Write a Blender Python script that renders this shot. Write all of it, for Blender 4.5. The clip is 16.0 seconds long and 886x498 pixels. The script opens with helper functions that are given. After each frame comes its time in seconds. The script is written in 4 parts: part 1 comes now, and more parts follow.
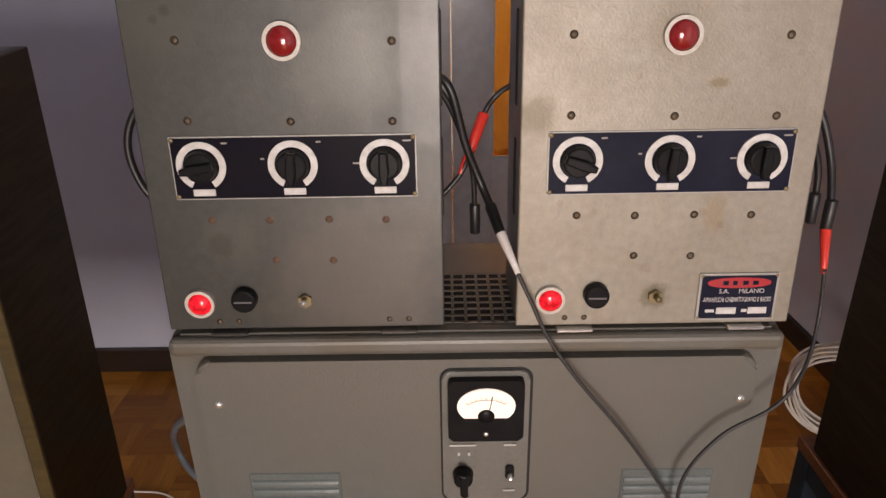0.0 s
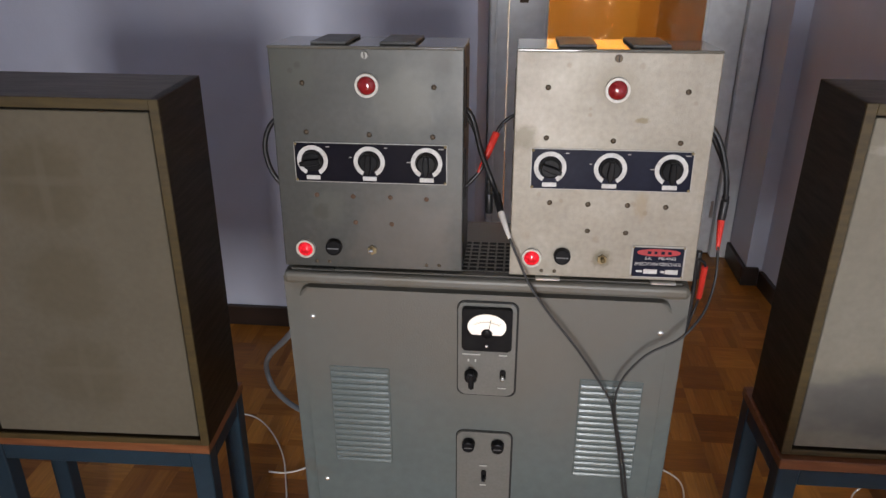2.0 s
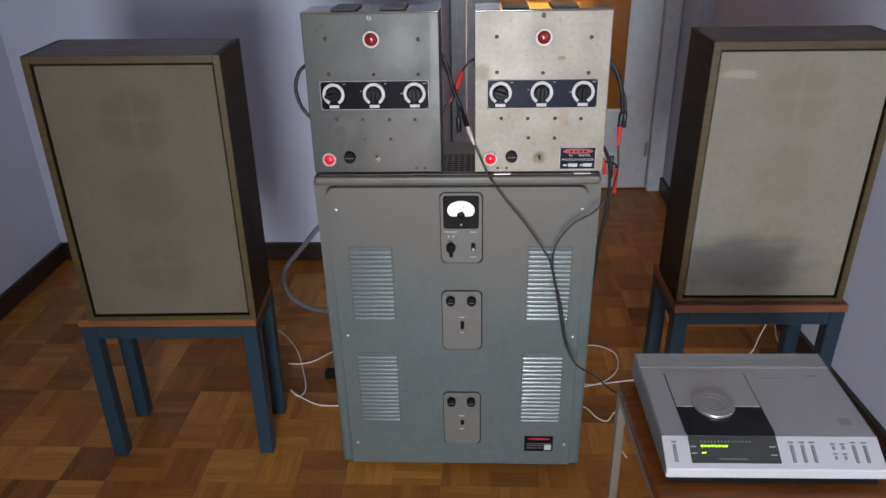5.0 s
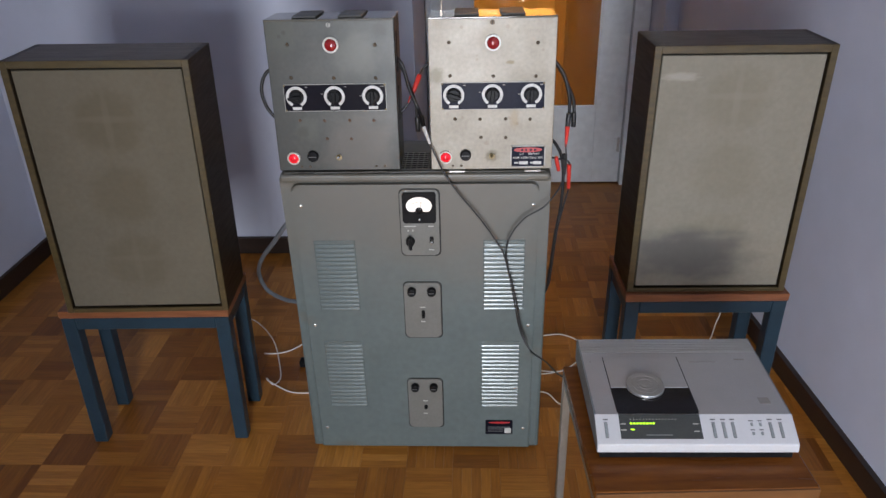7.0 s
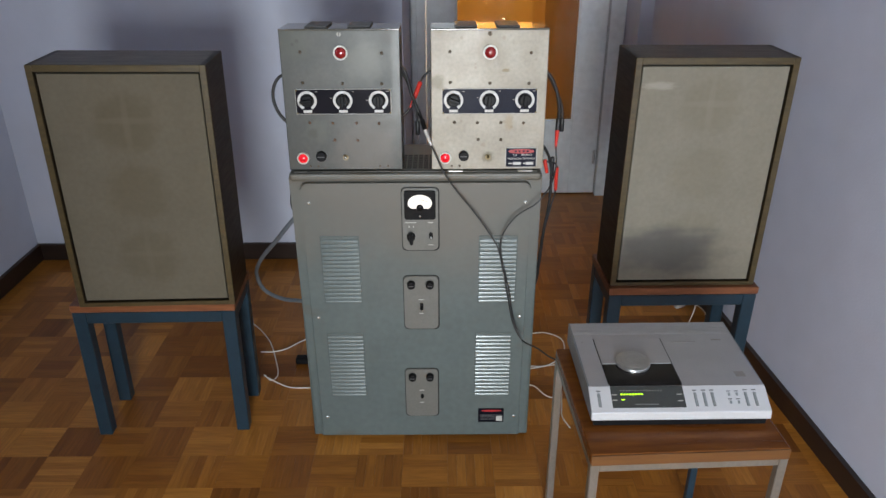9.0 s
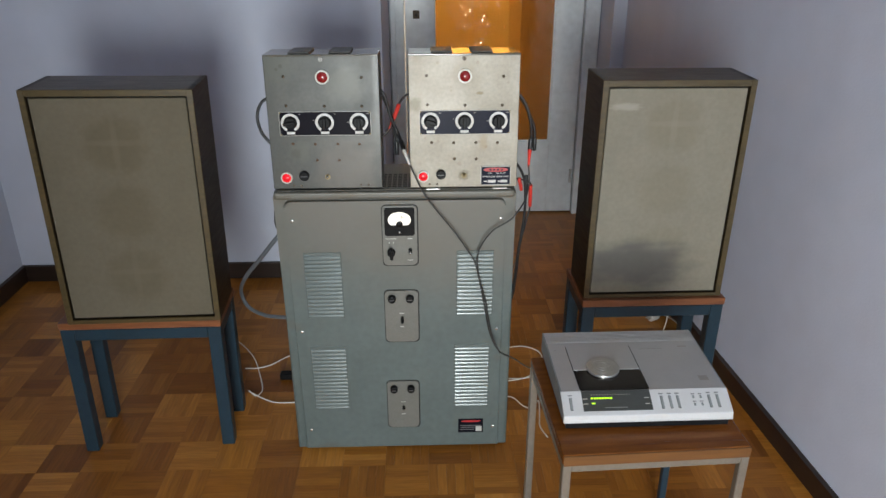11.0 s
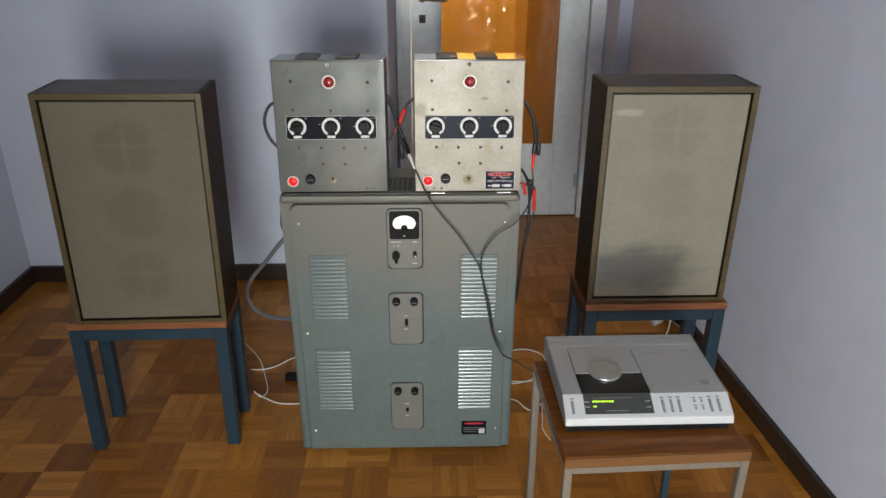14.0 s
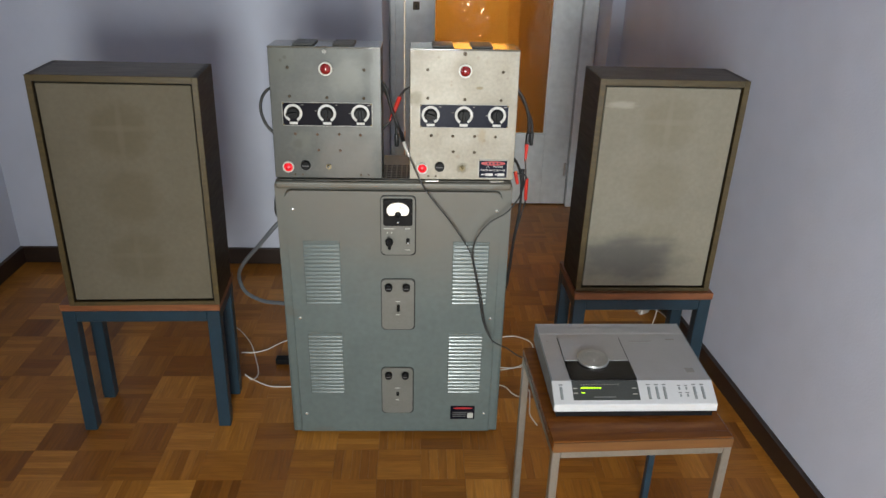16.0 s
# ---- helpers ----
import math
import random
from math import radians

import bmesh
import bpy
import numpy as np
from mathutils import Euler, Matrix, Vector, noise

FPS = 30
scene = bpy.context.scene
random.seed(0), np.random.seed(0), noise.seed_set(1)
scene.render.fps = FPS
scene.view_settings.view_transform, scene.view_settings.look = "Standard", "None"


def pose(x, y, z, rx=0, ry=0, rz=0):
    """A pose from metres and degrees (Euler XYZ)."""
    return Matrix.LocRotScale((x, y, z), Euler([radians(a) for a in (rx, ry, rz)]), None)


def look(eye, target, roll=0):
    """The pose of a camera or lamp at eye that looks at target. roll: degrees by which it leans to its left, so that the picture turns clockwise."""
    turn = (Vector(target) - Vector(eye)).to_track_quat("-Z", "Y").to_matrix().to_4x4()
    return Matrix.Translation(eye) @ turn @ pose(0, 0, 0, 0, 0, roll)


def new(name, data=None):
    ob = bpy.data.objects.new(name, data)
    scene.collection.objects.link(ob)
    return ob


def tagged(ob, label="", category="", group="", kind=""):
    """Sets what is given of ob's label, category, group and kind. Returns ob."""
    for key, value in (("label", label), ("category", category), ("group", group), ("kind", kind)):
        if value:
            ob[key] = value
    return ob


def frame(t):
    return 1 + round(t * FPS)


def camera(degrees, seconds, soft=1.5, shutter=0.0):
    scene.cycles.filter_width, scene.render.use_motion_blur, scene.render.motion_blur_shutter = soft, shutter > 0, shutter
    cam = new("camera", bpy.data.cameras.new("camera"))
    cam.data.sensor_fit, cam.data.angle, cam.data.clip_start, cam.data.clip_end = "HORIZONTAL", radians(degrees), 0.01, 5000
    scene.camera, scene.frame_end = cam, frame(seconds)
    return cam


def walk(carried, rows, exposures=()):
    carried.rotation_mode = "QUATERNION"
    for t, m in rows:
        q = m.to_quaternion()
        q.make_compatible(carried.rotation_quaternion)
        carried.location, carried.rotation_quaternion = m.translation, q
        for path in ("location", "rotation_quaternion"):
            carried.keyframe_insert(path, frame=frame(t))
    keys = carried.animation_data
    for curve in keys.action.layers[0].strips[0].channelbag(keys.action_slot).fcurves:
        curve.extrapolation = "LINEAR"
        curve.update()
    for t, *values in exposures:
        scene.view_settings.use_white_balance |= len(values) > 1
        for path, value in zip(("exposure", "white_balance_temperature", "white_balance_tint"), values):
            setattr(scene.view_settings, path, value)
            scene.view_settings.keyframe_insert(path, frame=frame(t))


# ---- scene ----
cam = camera(62.3, 16.0)
PATH = [
    (0, (0.03, -0.018, 1.116), (0.018, 1.804, 0.291), -0.95),
    (0.5, (-0.0, -0.075, 1.12), (0.035, 1.751, 0.305), 1.84),
    (1, (0.047, -0.13, 1.159), (-0.079, 1.663, 0.282), 0.52),
    (1.5, (0.075, -0.225, 1.203), (-0.054, 1.568, 0.326), 0.70),
    (2, (0.097, -0.353, 1.23), (-0.093, 1.456, 0.398), -0.27),
    (2.5, (0.093, -0.461, 1.252), (-0.063, 1.338, 0.392), -0.79),
    (3, (0.057, -0.536, 1.271), (-0.054, 1.266, 0.412), -1.01),
    (3.5, (0.048, -0.613, 1.269), (-0.028, 1.195, 0.419), -0.86),
    (3.7, (0.039, -0.652, 1.258), (-0.005, 1.163, 0.419), -0.22),
    (5.8, (0.165, -0.824, 1.313), (0.045, 0.934, 0.366), -2.0),
    (6, (0.176, -0.827, 1.316), (0.09, 0.93, 0.363), -1.4),
    (6.5, (0.175, -0.852, 1.325), (0.097, 0.91, 0.383), -1.3),
    (7, (0.177, -0.875, 1.328), (0.098, 0.901, 0.411), -1.4),
    (7.5, (0.13, -0.923, 1.333), (0.092, 0.857, 0.422), -1.0),
    (8, (0.111, -0.963, 1.331), (0.071, 0.824, 0.433), -1.4),
    (8.5, (0.107, -0.989, 1.325), (0.059, 0.816, 0.464), -1.7),
    (9, (0.112, -1.005, 1.329), (0.118, 0.797, 0.46), -0.2),
    (11.3, (0.123, -1.077, 1.351), (0.177, 0.749, 0.537), -0.2),
    (11.5, (0.124, -1.075, 1.354), (0.172, 0.751, 0.54), -0.4),
    (12, (0.117, -1.073, 1.354), (0.174, 0.75, 0.534), -0.2),
    (12.5, (0.127, -1.069, 1.351), (0.175, 0.752, 0.526), -0.5),
    (13, (0.131, -1.075, 1.353), (0.164, 0.745, 0.525), -0.4),
    (13.5, (0.132, -1.086, 1.352), (0.173, 0.74, 0.536), -0.1),
    (14, (0.123, -1.089, 1.354), (0.162, 0.739, 0.544), -0.0),
    (14.5, (0.097, -1.106, 1.366), (0.162, 0.722, 0.557), 0.5),
    (15, (0.075, -1.118, 1.365), (0.153, 0.704, 0.543), 0.4),
    (15.5, (0.078, -1.116, 1.367), (0.166, 0.71, 0.555), 1.0),
    (16, (0.109, -1.11, 1.366), (0.183, 0.701, 0.523), 1.4),
]
walk(cam, [(t, look(eye, target, roll)) for t, eye, target, roll in PATH],
     exposures=[(0, 0.0, 8250, 26), (1.0, -0.1, 7600, 22), (3.0, -0.12, 6700, 15), (6, 0.0, 6450, 16), (9, 0.05, 6600, 10), (12, 0.12, 6850, 7), (16, 0.15, 7050, 7)])

# ---- light ----
world = bpy.data.worlds.new("world")
scene.world = world
world.use_nodes = True
wn = world.node_tree.nodes
sky = wn.new("ShaderNodeTexSky")
sky.sky_type, sky.sun_disc = "NISHITA", False
sky.sun_elevation, sky.sun_rotation = radians(35), radians(200)
wn["Background"].inputs[1].default_value = 0.08
world.node_tree.links.new(sky.outputs[0], wn["Background"].inputs[0])


def area(name, m, sx, sy, watts, colour):
    la = bpy.data.lights.new(name, "AREA")
    la.shape, la.size, la.size_y, la.energy, la.color = "RECTANGLE", sx, sy, watts, colour
    ob = new(name, la)
    ob.matrix_world = m
    return ob


# daylight in the window behind the walk; unseen corridor lamps added behind the glazed door
area("window_light", look((0.14, -2.58, 0.86), (0.14, 1.0, 0.86)), 0.6, 1.05, 80, (0.88, 0.95, 1.0))
# added to make the amber pane glow
area("corridor_fill_light", look((0.3, 3.0, 2.5), (0.35, 3.7, 1.5)), 0.5, 0.4, 60, (1.0, 0.92, 0.8))
# added for the orange gleam on the amplifier lid; the corridor has no window
area("corridor_gleam_light", look((0.35, 3.66, 1.56), (0.35, 2.4, 1.56)), 0.9, 0.8, 15, (1.0, 0.9, 0.8))

# ---- materials ----


def mat(name, base, rough=0.5, metal=0.0, second=None, scale=8.0, amount=0.5, bump=0.0, bump_scale=200.0,
        rough_var=0.1, stretch=(1, 1, 1), coat=0.0, spec=0.5, grain=0.07):
    m = bpy.data.materials.new(name)
    m.use_nodes = True
    n, l = m.node_tree.nodes, m.node_tree.links
    b = n["Principled BSDF"]
    b.inputs["Roughness"].default_value, b.inputs["Metallic"].default_value = rough, metal
    b.inputs["Coat Weight"].default_value, b.inputs["Specular IOR Level"].default_value = coat, spec
    tc = n.new("ShaderNodeTexCoord")
    mp = n.new("ShaderNodeMapping")
    mp.inputs["Scale"].default_value = stretch
    l.new(tc.outputs["Object"], mp.inputs["Vector"])
    n1 = n.new("ShaderNodeTexNoise")
    n1.inputs["Scale"].default_value, n1.inputs["Detail"].default_value = scale, 6
    l.new(mp.outputs[0], n1.inputs["Vector"])
    ramp = n.new("ShaderNodeMapRange")
    ramp.inputs[1].default_value, ramp.inputs[2].default_value = 0.35, 0.68
    l.new(n1.outputs[0], ramp.inputs[0])
    mx = n.new("ShaderNodeMix")
    mx.data_type = "RGBA"
    second = second or tuple(c * 0.8 for c in base)
    mx.inputs[6].default_value, mx.inputs[7].default_value = (*base, 1), (*second, 1)
    mul = n.new("ShaderNodeMath")
    mul.operation = "MULTIPLY"
    mul.inputs[1].default_value = amount
    l.new(ramp.outputs[0], mul.inputs[0])
    l.new(mul.outputs[0], mx.inputs[0])
    n3 = n.new("ShaderNodeTexNoise")
    n3.inputs["Scale"].default_value, n3.inputs["Detail"].default_value = scale * 9, 8
    l.new(mp.outputs[0], n3.inputs["Vector"])
    g3 = n.new("ShaderNodeMapRange")
    g3.inputs[1].default_value, g3.inputs[2].default_value, g3.inputs[3].default_value, g3.inputs[4].default_value = 0.3, 0.7, 1 - grain, 1 + grain
    l.new(n3.outputs[0], g3.inputs[0])
    s3 = n.new("ShaderNodeVectorMath")
    s3.operation = "SCALE"
    l.new(mx.outputs[2], s3.inputs[0])
    l.new(g3.outputs[0], s3.inputs["Scale"])
    l.new(s3.outputs[0], b.inputs["Base Color"])
    n2 = n.new("ShaderNodeTexNoise")
    n2.inputs["Scale"].default_value, n2.inputs["Detail"].default_value = bump_scale, 4
    l.new(mp.outputs[0], n2.inputs["Vector"])
    rr = n.new("ShaderNodeMapRange")
    rr.inputs[3].default_value, rr.inputs[4].default_value = max(0.03, rough - rough_var), min(1, rough + rough_var)
    l.new(n1.outputs[0], rr.inputs[0])
    l.new(rr.outputs[0], b.inputs["Roughness"])
    if bump:
        bp = n.new("ShaderNodeBump")
        bp.inputs["Strength"].default_value, bp.inputs["Distance"].default_value = bump, 0.002
        l.new(n2.outputs[0], bp.inputs["Height"])
        l.new(bp.outputs[0], b.inputs["Normal"])
    return m


def nodes_of(m):
    n = m.node_tree.nodes
    mixes = [x for x in n if x.bl_idname == "ShaderNodeMix"]
    return n, m.node_tree.links, n["Principled BSDF"], mixes[0]


def darker_spots(m, centre, radius, colour, strength, stretch=(1, 1, 1), edge=0.35, ragged=0.7):
    """A soft round patch of another colour at a place on the thing."""
    n, l, b, _ = nodes_of(m)
    src = b.inputs["Base Color"].links[0].from_socket
    tc = n.new("ShaderNodeTexCoord")
    mp = n.new("ShaderNodeMapping")
    mp.inputs["Location"].default_value = tuple(-c * s / radius for c, s in zip(centre, stretch))
    mp.inputs["Scale"].default_value = tuple(s / radius for s in stretch)
    l.new(tc.outputs["Object"], mp.inputs["Vector"])
    ns = n.new("ShaderNodeTexNoise")
    ns.inputs["Scale"].default_value = 2.5
    l.new(mp.outputs[0], ns.inputs["Vector"])
    ln = n.new("ShaderNodeVectorMath")
    ln.operation = "LENGTH"
    l.new(mp.outputs[0], ln.inputs[0])
    add = n.new("ShaderNodeMath")
    add.operation = "MULTIPLY_ADD"
    add.inputs[1].default_value, add.inputs[2].default_value = ragged, -ragged / 2
    l.new(ns.outputs[0], add.inputs[0])
    ad2 = n.new("ShaderNodeMath")
    l.new(ln.outputs["Value"], ad2.inputs[0])
    l.new(add.outputs[0], ad2.inputs[1])
    r = n.new("ShaderNodeMapRange")
    r.interpolation_type = "SMOOTHSTEP"
    r.inputs[1].default_value, r.inputs[2].default_value = edge, 1.0
    r.inputs[3].default_value, r.inputs[4].default_value = strength, 0.0
    l.new(ad2.outputs[0], r.inputs[0])
    mx = n.new("ShaderNodeMix")
    mx.data_type = "RGBA"
    mx.inputs[7].default_value = (*colour, 1)
    l.new(r.outputs[0], mx.inputs[0])
    l.new(src, mx.inputs[6])
    l.new(mx.outputs[2], b.inputs["Base Color"])


def glowing(name, base, emit, power, rough=0.2):
    m = mat(name, base, rough, amount=0.15)
    b = m.node_tree.nodes["Principled BSDF"]
    b.inputs["Emission Color"].default_value, b.inputs["Emission Strength"].default_value = (*emit, 1), power
    return m


M_WALL = mat("lavender_wall_paint", (0.545, 0.575, 0.672), 0.7, second=(0.505, 0.533, 0.628), scale=1.1, amount=0.35, bump=0.25, bump_scale=160, grain=0.025)
M_CEIL = mat("grey_white_ceiling_paint", (0.45, 0.45, 0.45), 0.8, amount=0.2)
M_BASEB = mat("dark_stained_baseboard", (0.02, 0.012, 0.009), 0.4, second=(0.04, 0.018, 0.011), scale=6, stretch=(1, 1, 8), bump=0.1)
M_DOOR = mat("white_door_enamel", (0.84, 0.89, 0.9), 0.22, second=(0.8, 0.85, 0.86), scale=3, bump=0.08, bump_scale=40)
M_SUBFLOOR = mat("dark_parquet_joint", (0.2, 0.09, 0.03), 0.6)
M_CAB = mat("grey_green_hammered_enamel", (0.110, 0.138, 0.133), 0.44, metal=0.1, second=(0.092, 0.117, 0.113), scale=7, amount=0.8, bump=0.14, bump_scale=420)
darker_spots(M_CAB, (0.0, 0.0, 0.78), 0.46, (0.136, 0.126, 0.105), 0.85, (0.7, 0.3, 1.2))
for x, z, r, k in ((-0.27, 0.745, 0.03, 0.5), (0.27, 0.75, 0.025, 0.5), (-0.12, 0.757, 0.03, 0.45), (0.1, 0.757, 0.04, 0.35), (-0.275, 0.4, 0.03, 0.3), (-0.2, 0.02, 0.03, 0.3), (0.28, 0.3, 0.03, 0.25)):
    darker_spots(M_CAB, (x, 0, z), r, (0.115, 0.095, 0.065), k, (0.6, 0.5, 1.5))
for x, z, r, k in ((-0.254, 0.697, 0.003, 0.9), (-0.15, 0.395, 0.006, 0.5), (0.12, 0.3, 0.004, 0.5), (0.22, 0.715, 0.005, 0.5), (-0.1, 0.25, 0.003, 0.6)):
    darker_spots(M_CAB, (x, 0, z), r, (0.4, 0.4, 0.37), k)
M_CABPLATE = mat("grey_enamel_plate", (0.155, 0.155, 0.138), 0.42, metal=0.1, second=(0.13, 0.13, 0.113), scale=30, bump=0.1, bump_scale=420)
M_LOUVRE = mat("worn_grey_louvre_metal", (0.125, 0.150, 0.146), 0.23, metal=0.12, second=(0.14, 0.168, 0.163), scale=40, bump=0.08)
# worn grey paint, its base darkened to hold the shade on the left amplifier
M_AMPA = mat("shaded_dark_grey_worn_amplifier_paint", (0.054, 0.054, 0.047), 0.40, metal=0.2, second=(0.036, 0.039, 0.035), scale=13, amount=0.9, bump=0.06, bump_scale=420, coat=0.06, grain=0.12)
darker_spots(M_AMPA, (-0.10, 0, 0.28), 0.05, (0.06, 0.063, 0.05), 0.7)
darker_spots(M_AMPA, (-0.06, 0, 0.09), 0.035, (0.075, 0.078, 0.062), 0.6)
darker_spots(M_AMPA, (0.05, 0, 0.24), 0.06, (0.095, 0.095, 0.08), 0.6)
M_AMPB = mat("pale_beige_worn_amplifier_paint", (0.28, 0.254, 0.205), 0.44, metal=0.2, second=(0.237, 0.21, 0.163), scale=14, amount=0.9, bump=0.16, bump_scale=420, coat=0.04, grain=0.1)
darker_spots(M_AMPB, (-0.112, 0, 0.197), 0.022, (0.15, 0.125, 0.08), 0.85)
darker_spots(M_AMPB, (0.0, 0, 0.268), 0.036, (0.22, 0.19, 0.14), 0.7)
darker_spots(M_AMPB, (0.036, 0, 0.222), 0.012, (0.17, 0.13, 0.07), 0.9, (1, 1, 2.2))
darker_spots(M_AMPB, (0.046, 0, 0.108), 0.02, (0.24, 0.19, 0.12), 0.7, (1.6, 1, 0.8))
darker_spots(M_AMPB, (0.0, 0, 0.030), 0.017, (0.12, 0.10, 0.06), 0.85)
for x, z, r, k in ((-0.06, 0.29, 0.006, 0.8), (-0.03, 0.236, 0.004, 0.7), (0.03, 0.29, 0.007, 0.6), (0.1, 0.245, 0.005, 0.6), (-0.03, 0.228, 0.005, 0.8), (0.035, 0.11, 0.007, 0.8), (0.052, 0.098, 0.006, 0.8),
                   (-0.01, 0.058, 0.009, 0.7), (-0.09, 0.12, 0.006, 0.6), (-0.06, 0.112, 0.005, 0.6), (-0.105, 0.06, 0.012, 0.4), (0.11, 0.3, 0.012, 0.5), (-0.11, 0.3, 0.014, 0.5)):
    darker_spots(M_AMPB, (x, 0, z), r * 0.8, (0.18, 0.13, 0.08), k * 0.55)
for x, z, r, k in ((-0.09, 0.285, 0.006, 0.8), (-0.1, 0.278, 0.005, 0.8), (0.06, 0.075, 0.012, 0.5), (-0.07, 0.085, 0.016, 0.6), (0.045, 0.085, 0.007, 0.5), (0.1, 0.29, 0.02, 0.5), (0.1, 0.05, 0.012, 0.4)):
    darker_spots(M_AMPA, (x, 0, z), r, (0.035, 0.032, 0.024), k)
# warm reflection of floor and table, painted into the lower front
darker_spots(M_AMPA, (0.05, 0, 0.05), 0.1, (0.105, 0.092, 0.077), 0.6)
M_TOP = mat("smooth_enamel_lid", (0.13, 0.125, 0.105), 0.09, metal=0.0, spec=0.7, scale=10, rough_var=0.05)
M_VENT = mat("dull_grey_vent_hood", (0.10, 0.10, 0.095), 0.55, second=(0.07, 0.07, 0.065), scale=40)
M_BLACK = mat("black_bakelite", (0.008, 0.008, 0.009), 0.34, second=(0.015, 0.015, 0.015), scale=60, bump=0.05, spec=0.09)
M_FASCIA = mat("navy_black_anodised_fascia", (0.008, 0.008, 0.013), 0.30, second=(0.015, 0.012, 0.015), scale=14, rough_var=0.06, spec=0.035)
M_FASCIB = mat("navy_blue_anodised_fascia", (0.011, 0.012, 0.024), 0.30, metal=0.0, second=(0.026, 0.028, 0.042), scale=14, rough_var=0.06, spec=0.05)
M_WHITE = mat("white_dial_enamel", (0.62, 0.61, 0.58), 0.45, second=(0.36, 0.34, 0.31), scale=160, amount=0.5)
M_BEZEL = mat("cream_lamp_bezel", (0.55, 0.52, 0.46), 0.35, second=(0.4, 0.36, 0.3), scale=150)
M_ALU = mat("bare_aluminium", (0.58, 0.58, 0.56), 0.32, metal=0.9, scale=60, amount=0.6, grain=0.02)
M_BORDER = mat("dull_aluminium_edging", (0.36, 0.35, 0.32), 0.55, metal=0.5, scale=60, amount=0.6)
M_SCREW = mat("rusty_screw_head", (0.10, 0.075, 0.05), 0.5, metal=0.6, second=(0.05, 0.035, 0.025), scale=400)
M_RUST = mat("rust_brown_screw_head", (0.10, 0.052, 0.028), 0.7, second=(0.1, 0.06, 0.04), scale=300)
M_BRIGHT = mat("bright_screw_head", (0.75, 0.75, 0.7), 0.25, metal=0.8)
M_REDDARK = mat("unlit_red_lamp_lens", (0.22, 0.01, 0.012), 0.12, second=(0.32, 0.03, 0.03), scale=120, coat=0.5)
M_REDLIT = glowing("lit_red_lamp_lens", (0.6, 0.012, 0.02), (1.0, 0.02, 0.04), 0.5)
ln_, ll_ = M_REDLIT.node_tree.nodes, M_REDLIT.node_tree.links
fv = ln_.new("ShaderNodeTexVoronoi")
fv.inputs["Scale"].default_value = 230
fr = ln_.new("ShaderNodeMapRange")
fr.inputs[1].default_value, fr.inputs[2].default_value, fr.inputs[3].default_value, fr.inputs[4].default_value = 0.1, 0.8, 0.9, 0.08
ll_.new(ln_["Texture Coordinate"].outputs["Object"], fv.inputs["Vector"])
ll_.new(fv.outputs["Distance"], fr.inputs[0])
ll_.new(fr.outputs[0], ln_["Principled BSDF"].inputs["Emission Strength"])
M_METER = glowing("lit_ivory_meter_scale", (0.8, 0.77, 0.70), (1.0, 0.95, 0.88), 0.42, 0.5)
# one walnut in two colours: shade put into the sides, light into the top
M_WOOD = mat("shaded_olive_walnut_veneer", (0.026, 0.017, 0.008), 0.45, second=(0.014, 0.009, 0.004), scale=14, amount=1.0, stretch=(1, 1, 12), bump=0.1, bump_scale=90, spec=0.25)
M_WOODLIT = mat("walnut_veneer_lit_top", (0.085, 0.058, 0.036), 0.45, second=(0.055, 0.036, 0.022), scale=14, amount=1.0, stretch=(1, 10, 10), bump=0.1, bump_scale=90)
M_LIP = mat("olive_edge_lipping", (0.078, 0.056, 0.021), 0.4, second=(0.05, 0.034, 0.013), scale=20, amount=1.0, stretch=(1, 1, 6))
M_STANDWOOD = mat("red_brown_stand_board", (0.23, 0.085, 0.035), 0.35, second=(0.15, 0.05, 0.02), scale=12, amount=1.0, stretch=(1, 10, 10), bump=0.06)
M_TABLEWOOD = mat("orange_brown_table_veneer", (0.21, 0.07, 0.013), 0.24, spec=0.18, second=(0.12, 0.037, 0.008), scale=7, amount=1.0, stretch=(1, 9, 9), bump=0.04)
M_TABLEEDGE = mat("worn_veneer_edge", (0.135, 0.058, 0.018), 0.4, second=(0.075, 0.03, 0.009), scale=9, stretch=(1, 9, 9))
M_STEEL = mat("blue_grey_painted_steel", (0.018, 0.038, 0.055), 0.36, second=(0.012, 0.026, 0.038), scale=20, bump=0.05, spec=0.3)
M_TUBE = mat("brushed_grey_steel_tube", (0.30, 0.30, 0.27), 0.34, metal=0.7, second=(0.25, 0.245, 0.215), scale=25, stretch=(1, 1, 0.5))
M_SILVER = mat("silver_painted_plastic", (0.44, 0.43, 0.42), 0.36, metal=0.3, second=(0.41, 0.40, 0.39), scale=30, bump=0.03, bump_scale=900, grain=0.02)
M_SILVERF = mat("pale_silver_front", (0.58, 0.58, 0.58), 0.34, metal=0.25, second=(0.56, 0.56, 0.56), scale=30, grain=0.02)
M_GREYSIDE = mat("grey_plastic_side", (0.22, 0.24, 0.24), 0.4, scale=30, grain=0.02)
M_SMOKED = mat("smoked_black_acrylic", (0.008, 0.008, 0.009), 0.1, second=(0.02, 0.012, 0.012), scale=40)
M_DISP = mat("dark_grey_display_window", (0.045, 0.048, 0.045), 0.2, scale=30)
M_GREEN = glowing("green_display_segments", (0.2, 0.6, 0.02), (0.55, 1.0, 0.02), 1.5)
M_MARK = mat("faded_white_print", (0.5, 0.5, 0.46), 0.5, amount=0.3)
M_DARKMARK = mat("dark_grey_print", (0.12, 0.12, 0.12), 0.5)
M_FAINT = mat("faint_grey_print", (0.33, 0.31, 0.28), 0.5)
M_REDMARK = mat("red_enamel_badge", (0.42, 0.025, 0.03), 0.35, scale=60)
